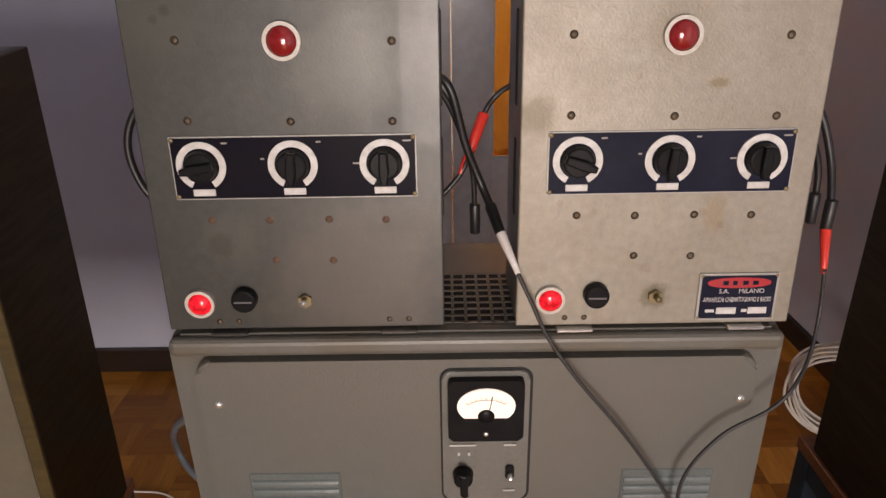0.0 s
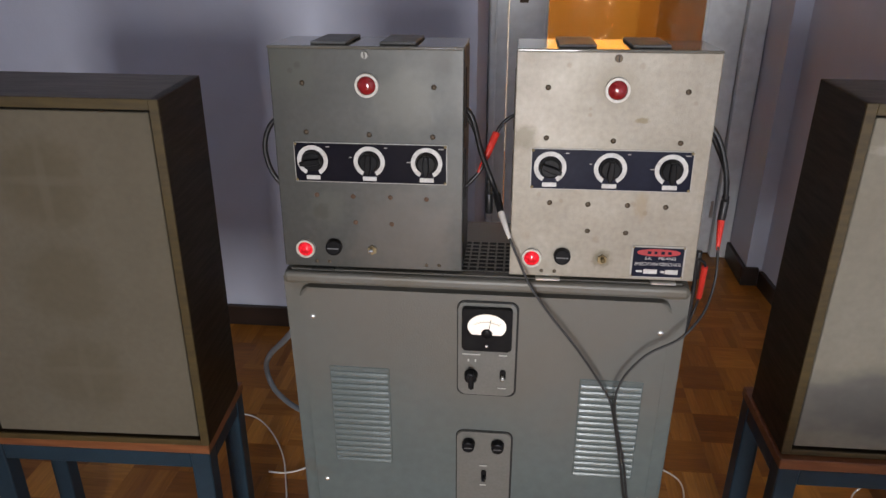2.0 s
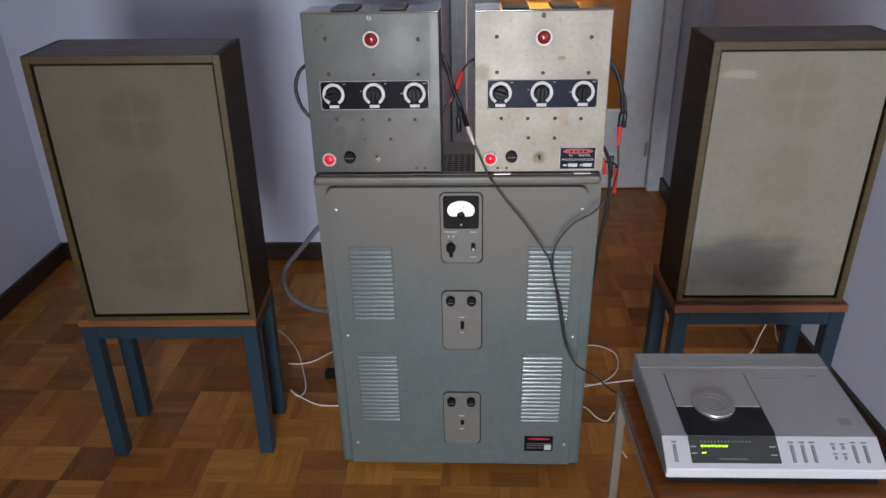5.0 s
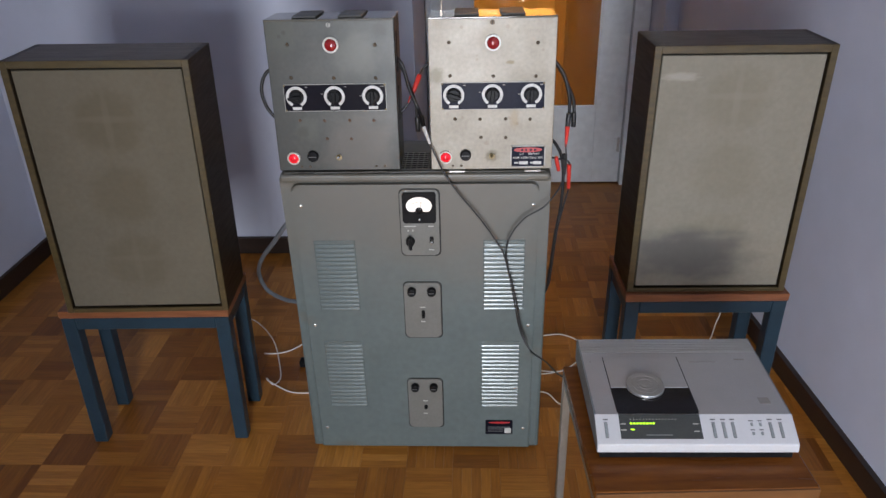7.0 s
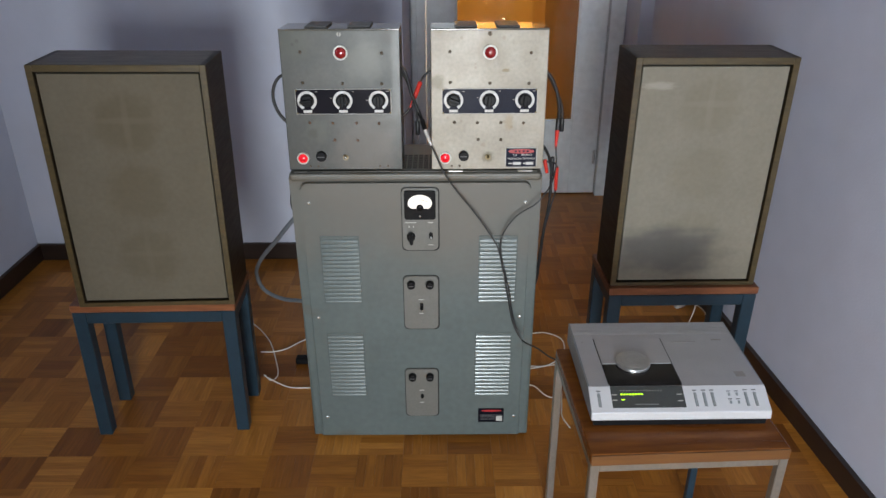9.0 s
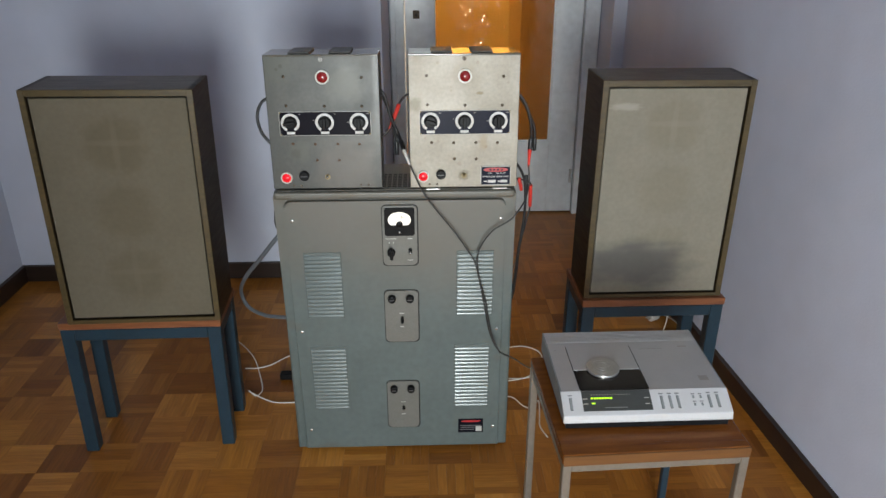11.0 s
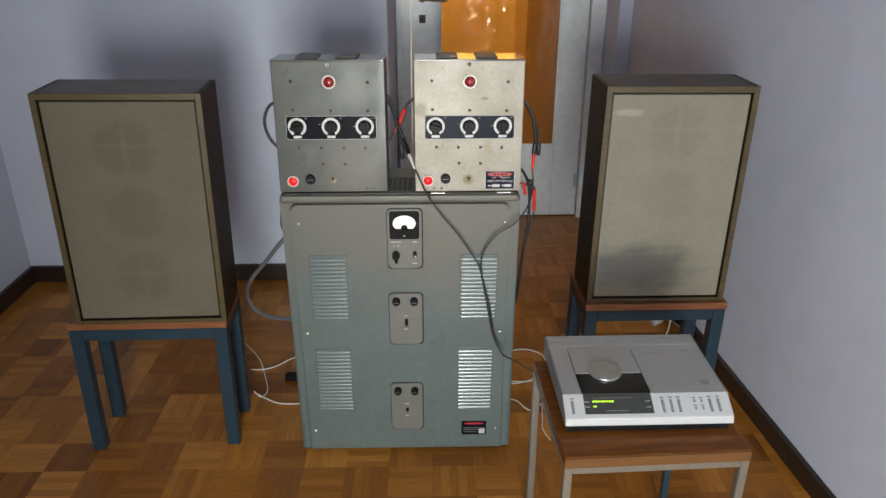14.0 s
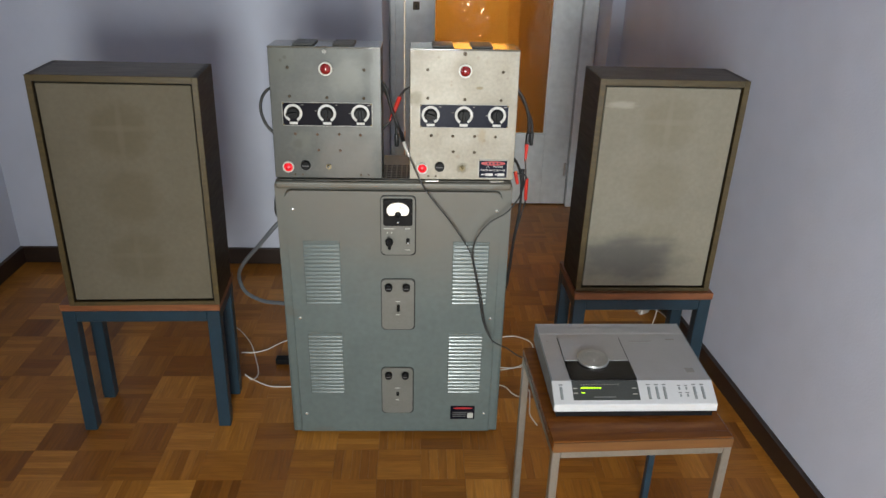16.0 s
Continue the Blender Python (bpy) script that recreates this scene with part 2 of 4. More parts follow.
M_CABLE = mat("black_rubber_cable", (0.013, 0.013, 0.014), 0.42, scale=40)
M_GREYCABLE = mat("dark_grey_signal_cable", (0.022, 0.022, 0.022), 0.5, scale=40)
M_HOSE = mat("grey_mains_cable", (0.17, 0.19, 0.21), 0.45, scale=30)
M_WHITECABLE = mat("white_twin_flex", (0.78, 0.74, 0.67), 0.4, second=(0.68, 0.62, 0.53), scale=30)
M_REDPLUG = mat("red_plug_sleeve", (0.72, 0.045, 0.03), 0.35, scale=60)
M_WHITEPLUG = mat("white_plug_sleeve", (0.78, 0.74, 0.68), 0.35, scale=60)
M_BRASS = mat("dull_brass", (0.22, 0.17, 0.09), 0.5, metal=0.7)
M_CORR = mat("corridor_plaster", (0.72, 0.7, 0.64), 0.7, scale=3)
# brown for the pane's right part, where the side wall is reflected
M_PANETINT = mat("brown_pane_tint", (0.34, 0.25, 0.17), 0.5, scale=8)
# near-black that stands for the shade inside holes, slots and gaps
M_HOLE = mat("hollow_shade_black", (0.01, 0.01, 0.01), 0.8)


def grille_cloth(name, base, patched):
    """Sun-faded speaker cloth: a fine weave and the print of three round drivers behind it."""
    m = mat(name, base, 0.9, second=tuple(c * 0.9 for c in base), scale=10, amount=0.6, bump=0.15, bump_scale=900, spec=0.2, grain=0.05)
    n, l, b, _ = nodes_of(m)
    tone = (base[0] * 0.68, base[1] * 0.63, base[2] * 0.52)
    for z, k in ((0.465, 0.5), (0.30, 0.42), (0.135, 0.42)):
        darker_spots(m, (0.0, 0, z), 0.09, tone, k * (0.6 if patched else 0.95), edge=0.5, ragged=0.45)
    pale = tuple(min(1, c * 1.03) for c in base)
    for z, k in ((0.465, 0.45), (0.135, 0.3)):
        darker_spots(m, (0.0, 0, z), 0.1, pale, k, (9, 1, 1), ragged=0.4)
        darker_spots(m, (0.0, 0, z + 0.008), 0.1, pale, k, (1, 1, 9), ragged=0.4)
    if patched:
        # a soft dark patch low on the left, a narrow pale one near the top
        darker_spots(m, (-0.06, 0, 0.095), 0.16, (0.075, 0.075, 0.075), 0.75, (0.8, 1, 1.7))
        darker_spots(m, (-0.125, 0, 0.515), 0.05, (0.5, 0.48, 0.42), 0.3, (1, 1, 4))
    return m


# the left cloth is browner, and darkened in colour for the shade on it
M_CLOTHA = grille_cloth("shaded_faded_beige_grille_cloth", (0.122, 0.106, 0.076), False)
M_CLOTHB = grille_cloth("faded_patchy_grille_cloth", (0.225, 0.207, 0.162), True)

# parquet: each strip its own tone
M_PARQ = bpy.data.materials.new("oak_mosaic_parquet")
M_PARQ.use_nodes = True
n, l = M_PARQ.node_tree.nodes, M_PARQ.node_tree.links
b = n["Principled BSDF"]
oi, ge, tc = n.new("ShaderNodeObjectInfo"), n.new("ShaderNodeNewGeometry"), n.new("ShaderNodeTexCoord")
ad = n.new("ShaderNodeMath")
ad.operation = "MULTIPLY_ADD"
ad.inputs[1].default_value = 7.31
l.new(oi.outputs["Random"], ad.inputs[0])
l.new(ge.outputs["Random Per Island"], ad.inputs[2])
wh = n.new("ShaderNodeTexWhiteNoise")
wh.noise_dimensions = "1D"
l.new(ad.outputs[0], wh.inputs["W"])
blk = n.new("ShaderNodeMath")
blk.operation = "MULTIPLY_ADD"
blk.inputs[1].default_value, blk.inputs[2].default_value = 0.3, 0.0
l.new(wh.outputs["Value"], blk.inputs[0])
bl2 = n.new("ShaderNodeMath")
bl2.operation = "MULTIPLY_ADD"
bl2.inputs[1].default_value = 0.7
l.new(oi.outputs["Random"], bl2.inputs[0])
l.new(blk.outputs[0], bl2.inputs[2])
cr = n.new("ShaderNodeValToRGB")
cr.color_ramp.elements[0].color, cr.color_ramp.elements[1].color = (0.175, 0.055, 0.007, 1), (0.60, 0.26, 0.048, 1)
e = cr.color_ramp.elements.new(0.55)
e.color = (0.37, 0.14, 0.02, 1)
l.new(bl2.outputs[0], cr.inputs[0])
off = n.new("ShaderNodeVectorMath")
off.operation = "MULTIPLY_ADD"
off.inputs[1].default_value = (5, 60, 5)
l.new(tc.outputs["Object"], off.inputs[0])
l.new(wh.outputs["Color"], off.inputs[2])
gr = n.new("ShaderNodeTexNoise")
gr.inputs["Scale"].default_value, gr.inputs["Detail"].default_value = 3.0, 8
l.new(off.outputs[0], gr.inputs["Vector"])
gm = n.new("ShaderNodeMapRange")
gm.inputs[1].default_value, gm.inputs[2].default_value, gm.inputs[3].default_value, gm.inputs[4].default_value = 0.3, 0.7, 0.78, 1.12
l.new(gr.outputs[0], gm.inputs[0])
mu = n.new("ShaderNodeVectorMath")
mu.operation = "SCALE"
l.new(cr.outputs[0], mu.inputs[0])
l.new(gm.outputs[0], mu.inputs["Scale"])
l.new(mu.outputs[0], b.inputs["Base Color"])
b.inputs["Roughness"].default_value, b.inputs["Specular IOR Level"].default_value = 0.3, 0.35
rg = n.new("ShaderNodeMapRange")
rg.inputs[3].default_value, rg.inputs[4].default_value = 0.24, 0.42
l.new(gr.outputs[0], rg.inputs[0])
l.new(rg.outputs[0], b.inputs["Roughness"])
bp = n.new("ShaderNodeBump")
bp.inputs["Strength"].default_value, bp.inputs["Distance"].default_value = 0.08, 0.001
l.new(gr.outputs[0], bp.inputs["Height"])
l.new(bp.outputs[0], b.inputs["Normal"])

# amber cathedral glass
M_AMBER = bpy.data.materials.new("amber_cathedral_glass")
M_AMBER.use_nodes = True
n, l = M_AMBER.node_tree.nodes, M_AMBER.node_tree.links
b = n["Principled BSDF"]
b.inputs["Base Color"].default_value = (0.64, 0.30, 0.055, 1)
b.inputs["Roughness"].default_value = 0.07
b.inputs["Transmission Weight"].default_value = 0.7
tc, vo, bp = n.new("ShaderNodeTexCoord"), n.new("ShaderNodeTexNoise"), n.new("ShaderNodeBump")
vo.inputs["Scale"].default_value, vo.inputs["Detail"].default_value = 16, 2
bp.inputs["Strength"].default_value, bp.inputs["Distance"].default_value = 0.6, 0.006
l.new(tc.outputs["Object"], vo.inputs["Vector"])
l.new(vo.outputs[0], bp.inputs["Height"])
l.new(bp.outputs[0], b.inputs["Normal"])

# ---- builders ----


def link_mesh(name, bm, material, smooth=False):
    me = bpy.data.meshes.new(name)
    bmesh.ops.recalc_face_normals(bm, faces=bm.faces)
    bm.to_mesh(me)
    bm.free()
    if smooth:
        me.polygons.foreach_set("use_smooth", [True] * len(me.polygons))
    me.materials.append(material)
    return me


def part(name, bm, material, parent, label="", smooth=False):
    ob = new(name, link_mesh(name, bm, material, smooth))
    ob.parent = parent
    return tagged(ob, label)


def thing(name, m, label, category, group=""):
    ob = new(name)
    ob.empty_display_size = 0.05
    ob.matrix_world = m
    return tagged(ob, label, category, group)


def structure(name, bm, material, label):
    return tagged(new(name, link_mesh(name, bm, material)), label, kind="structure")


def box(x0, x1, y0, y1, z0, z1, bev=0.0, seg=2, bm=None):
    out = bm or bmesh.new()
    t = bmesh.new()
    bmesh.ops.create_cube(t, size=1)
    for v in t.verts:
        v.co = ((x0 + x1) / 2 + v.co.x * (x1 - x0), (y0 + y1) / 2 + v.co.y * (y1 - y0), (z0 + z1) / 2 + v.co.z * (z1 - z0))
    if bev:
        bmesh.ops.bevel(t, geom=t.edges[:], offset=bev, segments=seg, profile=0.5, affect="EDGES")
    return merge(out, t)


def merge(out, t):
    me = bpy.data.meshes.new("tmp")
    t.to_mesh(me)
    t.free()
    out.from_mesh(me)
    bpy.data.meshes.remove(me)
    return out


def cyl(p0, p1, r0, r1=None, seg=24, bm=None, bev=0.0):
    """A round bar from p0 to p1."""
    out = bm or bmesh.new()
    p0, p1 = Vector(p0), Vector(p1)
    t = bmesh.new()
    d = p1 - p0
    bmesh.ops.create_cone(t, cap_ends=True, segments=seg, radius1=r0, radius2=r0 if r1 is None else r1, depth=d.length)
    if bev:
        rim = [ed for ed in t.edges if len(ed.link_faces) == 2 and any(len(f.verts) > 4 for f in ed.link_faces)]
        bmesh.ops.bevel(t, geom=rim, offset=bev, segments=2, profile=0.5, affect="EDGES")
    m = Matrix.Translation((p0 + p1) / 2) @ d.to_track_quat("Z", "Y").to_matrix().to_4x4()
    bmesh.ops.transform(t, matrix=m, verts=t.verts)
    return merge(out, t)


def prism(outline, y0, y1, bm=None, bev=0.0):
    """An outline in x and z, from the depth y0 (front) to y1."""
    out = bm or bmesh.new()
    t = bmesh.new()
    front = [t.verts.new((x, y0, z)) for x, z in outline]
    back = [t.verts.new((x, y1, z)) for x, z in outline]
    ff = t.faces.new(front)
    t.faces.new(back[::-1])
    k = len(outline)
    for i in range(k):
        t.faces.new((front[i], back[i], back[(i + 1) % k], front[(i + 1) % k]))
    if bev:
        bmesh.ops.bevel(t, geom=ff.edges[:], offset=bev, segments=2, profile=0.5, affect="EDGES")
    return merge(out, t)


def round_rect(cx, cz, w, h, r, k=5):
    pts = []
    for sx, sz, a0 in ((1, 1, 0), (-1, 1, 90), (-1, -1, 180), (1, -1, 270)):
        for i in range(k + 1):
            a = radians(a0 + 90 * i / k)
            pts.append((cx + sx * (w / 2 - r) + r * math.cos(a), cz + sz * (h / 2 - r) + r * math.sin(a)))
    return pts


def lens_shape(cx, cz, a, b, k=9):
    """A pointed oval outline."""
    up = [(cx - a * math.cos(math.pi * i / k), cz + b * math.sin(math.pi * i / k) ** 0.8) for i in range(k + 1)]
    return up + [(x, 2 * cz - z) for x, z in up[-2:0:-1]]


def ring(cx, cz, r0, r1, y0, y1, a0=0, a1=360, k=40, bm=None):
    """A flat ring or arc in the x-z plane."""
    out = bm or bmesh.new()
    full = a1 - a0 >= 360
    rows = []
    for i in range(k if full else k + 1):
        a = radians(a0 + (a1 - a0) * i / k)
        c, s = math.cos(a), math.sin(a)
        rows.append([out.verts.new((cx + r * c, y, cz + r * s)) for r, y in ((r0, y0), (r1, y0), (r1, y1), (r0, y1))])
    for i in range(len(rows) if full else len(rows) - 1):
        a, c = rows[i], rows[(i + 1) % len(rows)]
        for j in range(4):
            out.faces.new((a[j], a[(j + 1) % 4], c[(j + 1) % 4], c[j]))
    if not full:
        out.faces.new(rows[0])
        out.faces.new(rows[-1][::-1])
    return out


def dome(cx, cz, y, r, rise, bm=None, k=20, rows=5):
    """A round cap bulging towards -y."""
    out = bm or bmesh.new()
    rim = []
    for j in range(rows):
        a = radians(90 * j / rows)
        rim.append([out.verts.new((cx + r * math.cos(a) * math.cos(2 * math.pi * i / k), y - rise * math.sin(a), cz + r * math.cos(a) * math.sin(2 * math.pi * i / k))) for i in range(k)])
    for j in range(rows - 1):
        for i in range(k):
            out.faces.new((rim[j][i], rim[j][(i + 1) % k], rim[j + 1][(i + 1) % k], rim[j + 1][i]))
    top = out.verts.new((cx, y - rise, cz))
    for i in range(k):
        out.faces.new((rim[-1][i], rim[-1][(i + 1) % k], top))
    return out


def spline(pts, n=8):
    p = [Vector(q) for q in pts]
    p = [p[0] * 2 - p[1]] + p + [p[-1] * 2 - p[-2]]
    out = []
    for i in range(1, len(p) - 2):
        for k in range(n):
            t = k / n
            out.append(0.5 * (2 * p[i] + (p[i + 1] - p[i - 1]) * t + (2 * p[i - 1] - 5 * p[i] + 4 * p[i + 1] - p[i + 2]) * t * t
                              + (3 * p[i] - p[i - 1] - 3 * p[i + 1] + p[i + 2]) * t ** 3))
    return out + [p[-2]]


def tube(pts, r, seg=10, n=8, bm=None):
    """A cable along a smooth line."""
    out = bm or bmesh.new()
    line = spline(pts, n)
    side = Vector((0.13, 0.31, 0.94))
    rows = []
    for i, c in enumerate(line):
        d = (line[min(i + 1, len(line) - 1)] - line[max(i - 1, 0)]).normalized()
        u = (side - d * side.dot(d)).normalized()
        side = u
        v = d.cross(u)
        rows.append([out.verts.new(c + r * (math.cos(2 * math.pi * k / seg) * u + math.sin(2 * math.pi * k / seg) * v)) for k in range(seg)])
    for a, c in zip(rows, rows[1:]):
        for k in range(seg):
            out.faces.new((a[k], a[(k + 1) % seg], c[(k + 1) % seg], c[k]))
    out.faces.new(rows[0][::-1])
    out.faces.new(rows[-1])
    return out


def shared(name, me, parent, m):
    ob = new(name, me)
    ob.parent = parent
    ob.matrix_basis = m
    return ob


def lettering(name, words, size, material, parent, m):
    """Words as a thin mesh, centred."""
    cu = bpy.data.curves.new("tmp", "FONT")
    cu.body, cu.size, cu.align_x, cu.align_y, cu.extrude = words, size, "CENTER", "CENTER", 0.0001
    t = bpy.data.objects.new("tmp", cu)
    scene.collection.objects.link(t)
    dg = bpy.context.evaluated_depsgraph_get()
    me = bpy.data.meshes.new_from_object(t.evaluated_get(dg))
    bpy.data.objects.remove(t)
    me.materials.clear()
    me.materials.append(material)
    return shared(name, me, parent, m)


# ---- the room ----
X_LEFT, Y_BACK, X_END, Y_DOOR, Y_REAR, Z_CEIL = -1.515, 1.678, -0.02, 2.37, -2.6, 2.75


def right_x(y):
    """The right wall stands a few degrees out of square."""
    return 1.124 - 0.073 * (y - 0.3)


structure("floor", box(-1.7, 1.5, -2.8, 2.41, -0.12, -0.005), M_SUBFLOOR, "mosaic parquet floor of warm brown oak blocks")
structure("ceiling", box(-1.7, 1.5, -2.8, 2.5, Z_CEIL, Z_CEIL + 0.1), M_CEIL, "plain white ceiling")
structure("wall_west", box(X_LEFT - 0.12, X_LEFT, Y_REAR - 0.1, Y_BACK + 0.1, -0.1, Z_CEIL), M_WALL, "lavender painted side wall")
structure("wall_north", box(X_LEFT, X_END, Y_BACK, Y_DOOR + 0.05, -0.1, Z_CEIL), M_WALL, "lavender painted back wall beside a recess")
bm = bmesh.new()
y0, y1 = Y_REAR - 0.1, 2.12
base = [(right_x(y0), y0), (right_x(y0) + 0.2, y0), (right_x(y1) + 0.3, y1), (right_x(y1), y1)]
lo = [bm.verts.new((x, y, -0.1)) for x, y in base]
hi = [bm.verts.new((x, y, Z_CEIL)) for x, y in base]
bm.faces.new(lo), bm.faces.new(hi)
for i in range(4):
    bm.faces.new((lo[i], lo[(i + 1) % 4], hi[(i + 1) % 4], hi[i]))
structure("wall_east", bm, M_WALL, "lavender painted long side wall")
X_NIB = 0.935
structure("wall_nib", box(X_NIB, 1.25, 2.12, Y_DOOR + 0.05, -0.1, Z_CEIL), M_WALL, "short lavender wall pier beside the door")
# the low window behind the walk lights the room
WX0, WX1, WZ0, WZ1, X_BLOCK, Y_BLOCK = -0.17, 0.45, 0.32, 1.4, -0.3, -1.45
# unseen block, added to keep window light off the room's left side
structure("wall_shade_block", box(X_LEFT, X_BLOCK, Y_REAR - 0.15, Y_BLOCK, -0.1, Z_CEIL), M_WALL, "unseen lavender wall block added to shade the left side")
bm = box(X_BLOCK, WX0, Y_REAR - 0.15, Y_REAR, -0.1, Z_CEIL)
box(WX1, 1.5, Y_REAR - 0.15, Y_REAR, -0.1, Z_CEIL, bm=bm)
box(WX0, WX1, Y_REAR - 0.15, Y_REAR, -0.1, WZ0, bm=bm)
box(WX0, WX1, Y_REAR - 0.15, Y_REAR, WZ1, Z_CEIL, bm=bm)
structure("wall_south", bm, M_WALL, "lavender painted wall with a window")
# baseboards
structure("baseboard", box(X_LEFT, X_LEFT + 0.015, Y_BLOCK, Y_BACK, 0, 0.07, 0.003), M_BASEB, "dark brown stained wooden baseboard")
structure("baseboard", box(X_LEFT + 0.015, X_END + 0.015, Y_BACK - 0.015, Y_BACK, 0, 0.07, 0.003), M_BASEB, "dark brown stained wooden baseboard")
structure("baseboard", box(X_END, X_END + 0.015, Y_BACK, Y_DOOR - 0.03, 0, 0.07, 0.003), M_BASEB, "dark brown stained wooden baseboard")
bm = bmesh.new()
y0, y1 = Y_REAR, 2.105
base = [(right_x(y0) - 0.015, y0), (right_x(y0), y0), (right_x(y1), y1), (right_x(y1) - 0.015, y1)]
lo = [bm.verts.new((x, y, 0)) for x, y in base]
hi = [bm.verts.new((x, y, 0.06)) for x, y in base]
bm.faces.new(lo), bm.faces.new(hi)
for i in range(4):
    bm.faces.new((lo[i], lo[(i + 1) % 4], hi[(i + 1) % 4], hi[i]))
structure("baseboard", bm, M_BASEB, "dark brown stained wooden baseboard")
structure("baseboard", box(X_NIB - 0.015, right_x(2.1) - 0.016, 2.105, 2.12, 0, 0.07, 0.003), M_BASEB, "dark brown stained wooden baseboard")
structure("baseboard", box(X_NIB - 0.015, X_NIB, 2.12, Y_DOOR - 0.03, 0, 0.07, 0.003), M_BASEB, "dark brown stained wooden baseboard")

# door, its frame and the corridor behind
DX0, DX1, DZ = 0.052, 0.862, 2.08
structure("door_trim", box(X_END + 0.002, DX0 - 0.003, Y_DOOR - 0.03, Y_DOOR + 0.04, 0, DZ + 0.07, 0.004), M_DOOR, "white enamelled wooden door casing")
structure("door_trim", box(X_END + 0.006, X_END + 0.03, Y_DOOR - 0.045, Y_DOOR - 0.031, 0, DZ + 0.06, 0.004), M_DOOR, "white enamelled wooden door casing moulding")
structure("door_trim", box(DX1 + 0.003, X_NIB - 0.002, Y_DOOR - 0.03, Y_DOOR + 0.04, 0, DZ + 0.07, 0.004), M_DOOR, "white enamelled wooden door casing")
structure("door_trim", box(DX0 - 0.003, DX1 + 0.003, Y_DOOR - 0.03, Y_DOOR + 0.04, DZ + 0.004, DZ + 0.07, 0.004), M_DOOR, "white enamelled wooden door casing")
structure("wall_lintel", box(X_END, X_NIB, Y_DOOR - 0.02, Y_DOOR + 0.05, DZ + 0.072, Z_CEIL), M_WALL, "lavender wall over the door")
door = thing("door_1", pose(DX1, Y_DOOR, 0), "white glazed interior door with amber glass, closed", "door")
door["kind"] = "structure"
GX0, GX1, GZ0, GZ1 = 0.182 - DX1, 0.737 - DX1, 0.368, 1.92
W = DX0 - DX1
part("stile", box(W, GX0, 0, 0.038, 0.006, DZ, 0.003), M_DOOR, door)
part("stile", box(GX1, 0, 0, 0.038, 0.006, DZ, 0.003), M_DOOR, door)
part("rail", box(GX0, GX1, 0.001, 0.037, 0.006, GZ0, 0.002), M_DOOR, door)
part("rail", box(GX0, GX1, 0.001, 0.037, GZ1, DZ, 0.002), M_DOOR, door)
part("pane", box(GX0, GX1, 0.014, 0.019, GZ0, GZ1), M_AMBER, door, "amber cathedral glass pane")
bm = box(GX0, GX0 + 0.008, 0.004, 0.013, GZ0, GZ1, 0.002)
box(GX1 - 0.008, GX1, 0.004, 0.013, GZ0, GZ1, 0.002, bm=bm)
box(GX0 + 0.008, GX1 - 0.008, 0.004, 0.013, GZ0, GZ0 + 0.008, 0.002, bm=bm)
part("glazing_bead", bm, M_DOOR, door)
KX = 0.103 - DX1
part("keyhole_plate", prism(round_rect(KX, 0.962, 0.03, 0.036, 0.003), -0.003, 0.0), M_SCREW, door, "small brass keyhole plate")
part("keyhole", prism(round_rect(KX, 0.96, 0.006, 0.014, 0.002), -0.0045, -0.002), M_HOLE, door)
handle = part("handle", tube([(KX, 0, 1.052), (KX, -0.03, 1.052), (KX + 0.01, -0.046, 1.052), (KX + 0.05, -0.05, 1.05), (KX + 0.11, -0.05, 1.046)], 0.0085), M_BRASS, door, "brass lever handle", True)
part("rosette", cyl((KX, 0, 1.052), (KX, -0.006, 1.052), 0.019, bev=0.002), M_BRASS, handle)
part("hinge", cyl((-0.012, -0.006, 0.16), (-0.012, -0.006, 0.225), 0.006), M_ALU, door, "small metal hinge")
part("hinge_leaf", box(-0.03, -0.012, -0.002, 0.0, 0.165, 0.22), M_DOOR, door)
structure("corridor_wall", box(-0.6, 1.4, 3.7, 3.8, -0.1, 2.6), M_CORR, "pale corridor wall behind the glazed door")
bm = box(-0.7, -0.6, 2.5, 3.7, -0.1, 2.6)
box(1.3, 1.4, 2.5, 3.7, -0.1, 2.6, bm=bm)
structure("corridor_wall", bm, M_CORR, "pale corridor side walls")
structure("corridor_ceiling", box(-0.7, 1.4, 2.5, 3.8, 2.6, 2.7), M_CORR, "pale corridor ceiling")
structure("corridor_floor", box(-0.7, 1.4, 2.41, 3.8, -0.1, -0.002), M_TABLEWOOD, "brown corridor floor")
# added block: dulls the pane's right part like the side wall's reflection
tint_block = thing("pane_tint_block", pose(0.95, 2.62, -0.002), "brown block added behind the amber glass, for the wall's reflection in it", "cupboard")
part("body", box(-0.34, 0.3, 0.0, 0.5, 0.0, 1.9, 0.005), M_PANETINT, tint_block)
part("block_front", box(-0.33, 0.29, -0.02, -0.001, 0.06, 1.88, 0.003), M_PANETINT, tint_block)

# window behind the walk
win = thing("window_1", pose(0, Y_REAR, 0), "white window in the wall behind", "window")
win["kind"] = "structure"
for x0, x1, z0, z1 in ((WX0, WX0 + 0.05, WZ0, WZ1), (WX1 - 0.05, WX1, WZ0, WZ1), (WX0 + 0.05, WX1 - 0.05, WZ0, WZ0 + 0.05), (WX0 + 0.05, WX1 - 0.05, WZ1 - 0.05, WZ1)):
    part("window_frame", box(x0, x1, -0.14, -0.09, z0, z1, 0.004), M_DOOR, win)

# ---- tube-amplifier rack: the power cabinet ----
cab = thing("power_supply_cabinet", pose(0.055, 0.575, 0), "grey-green enamelled steel power supply cabinet with louvres, on parquet", "cabinet")
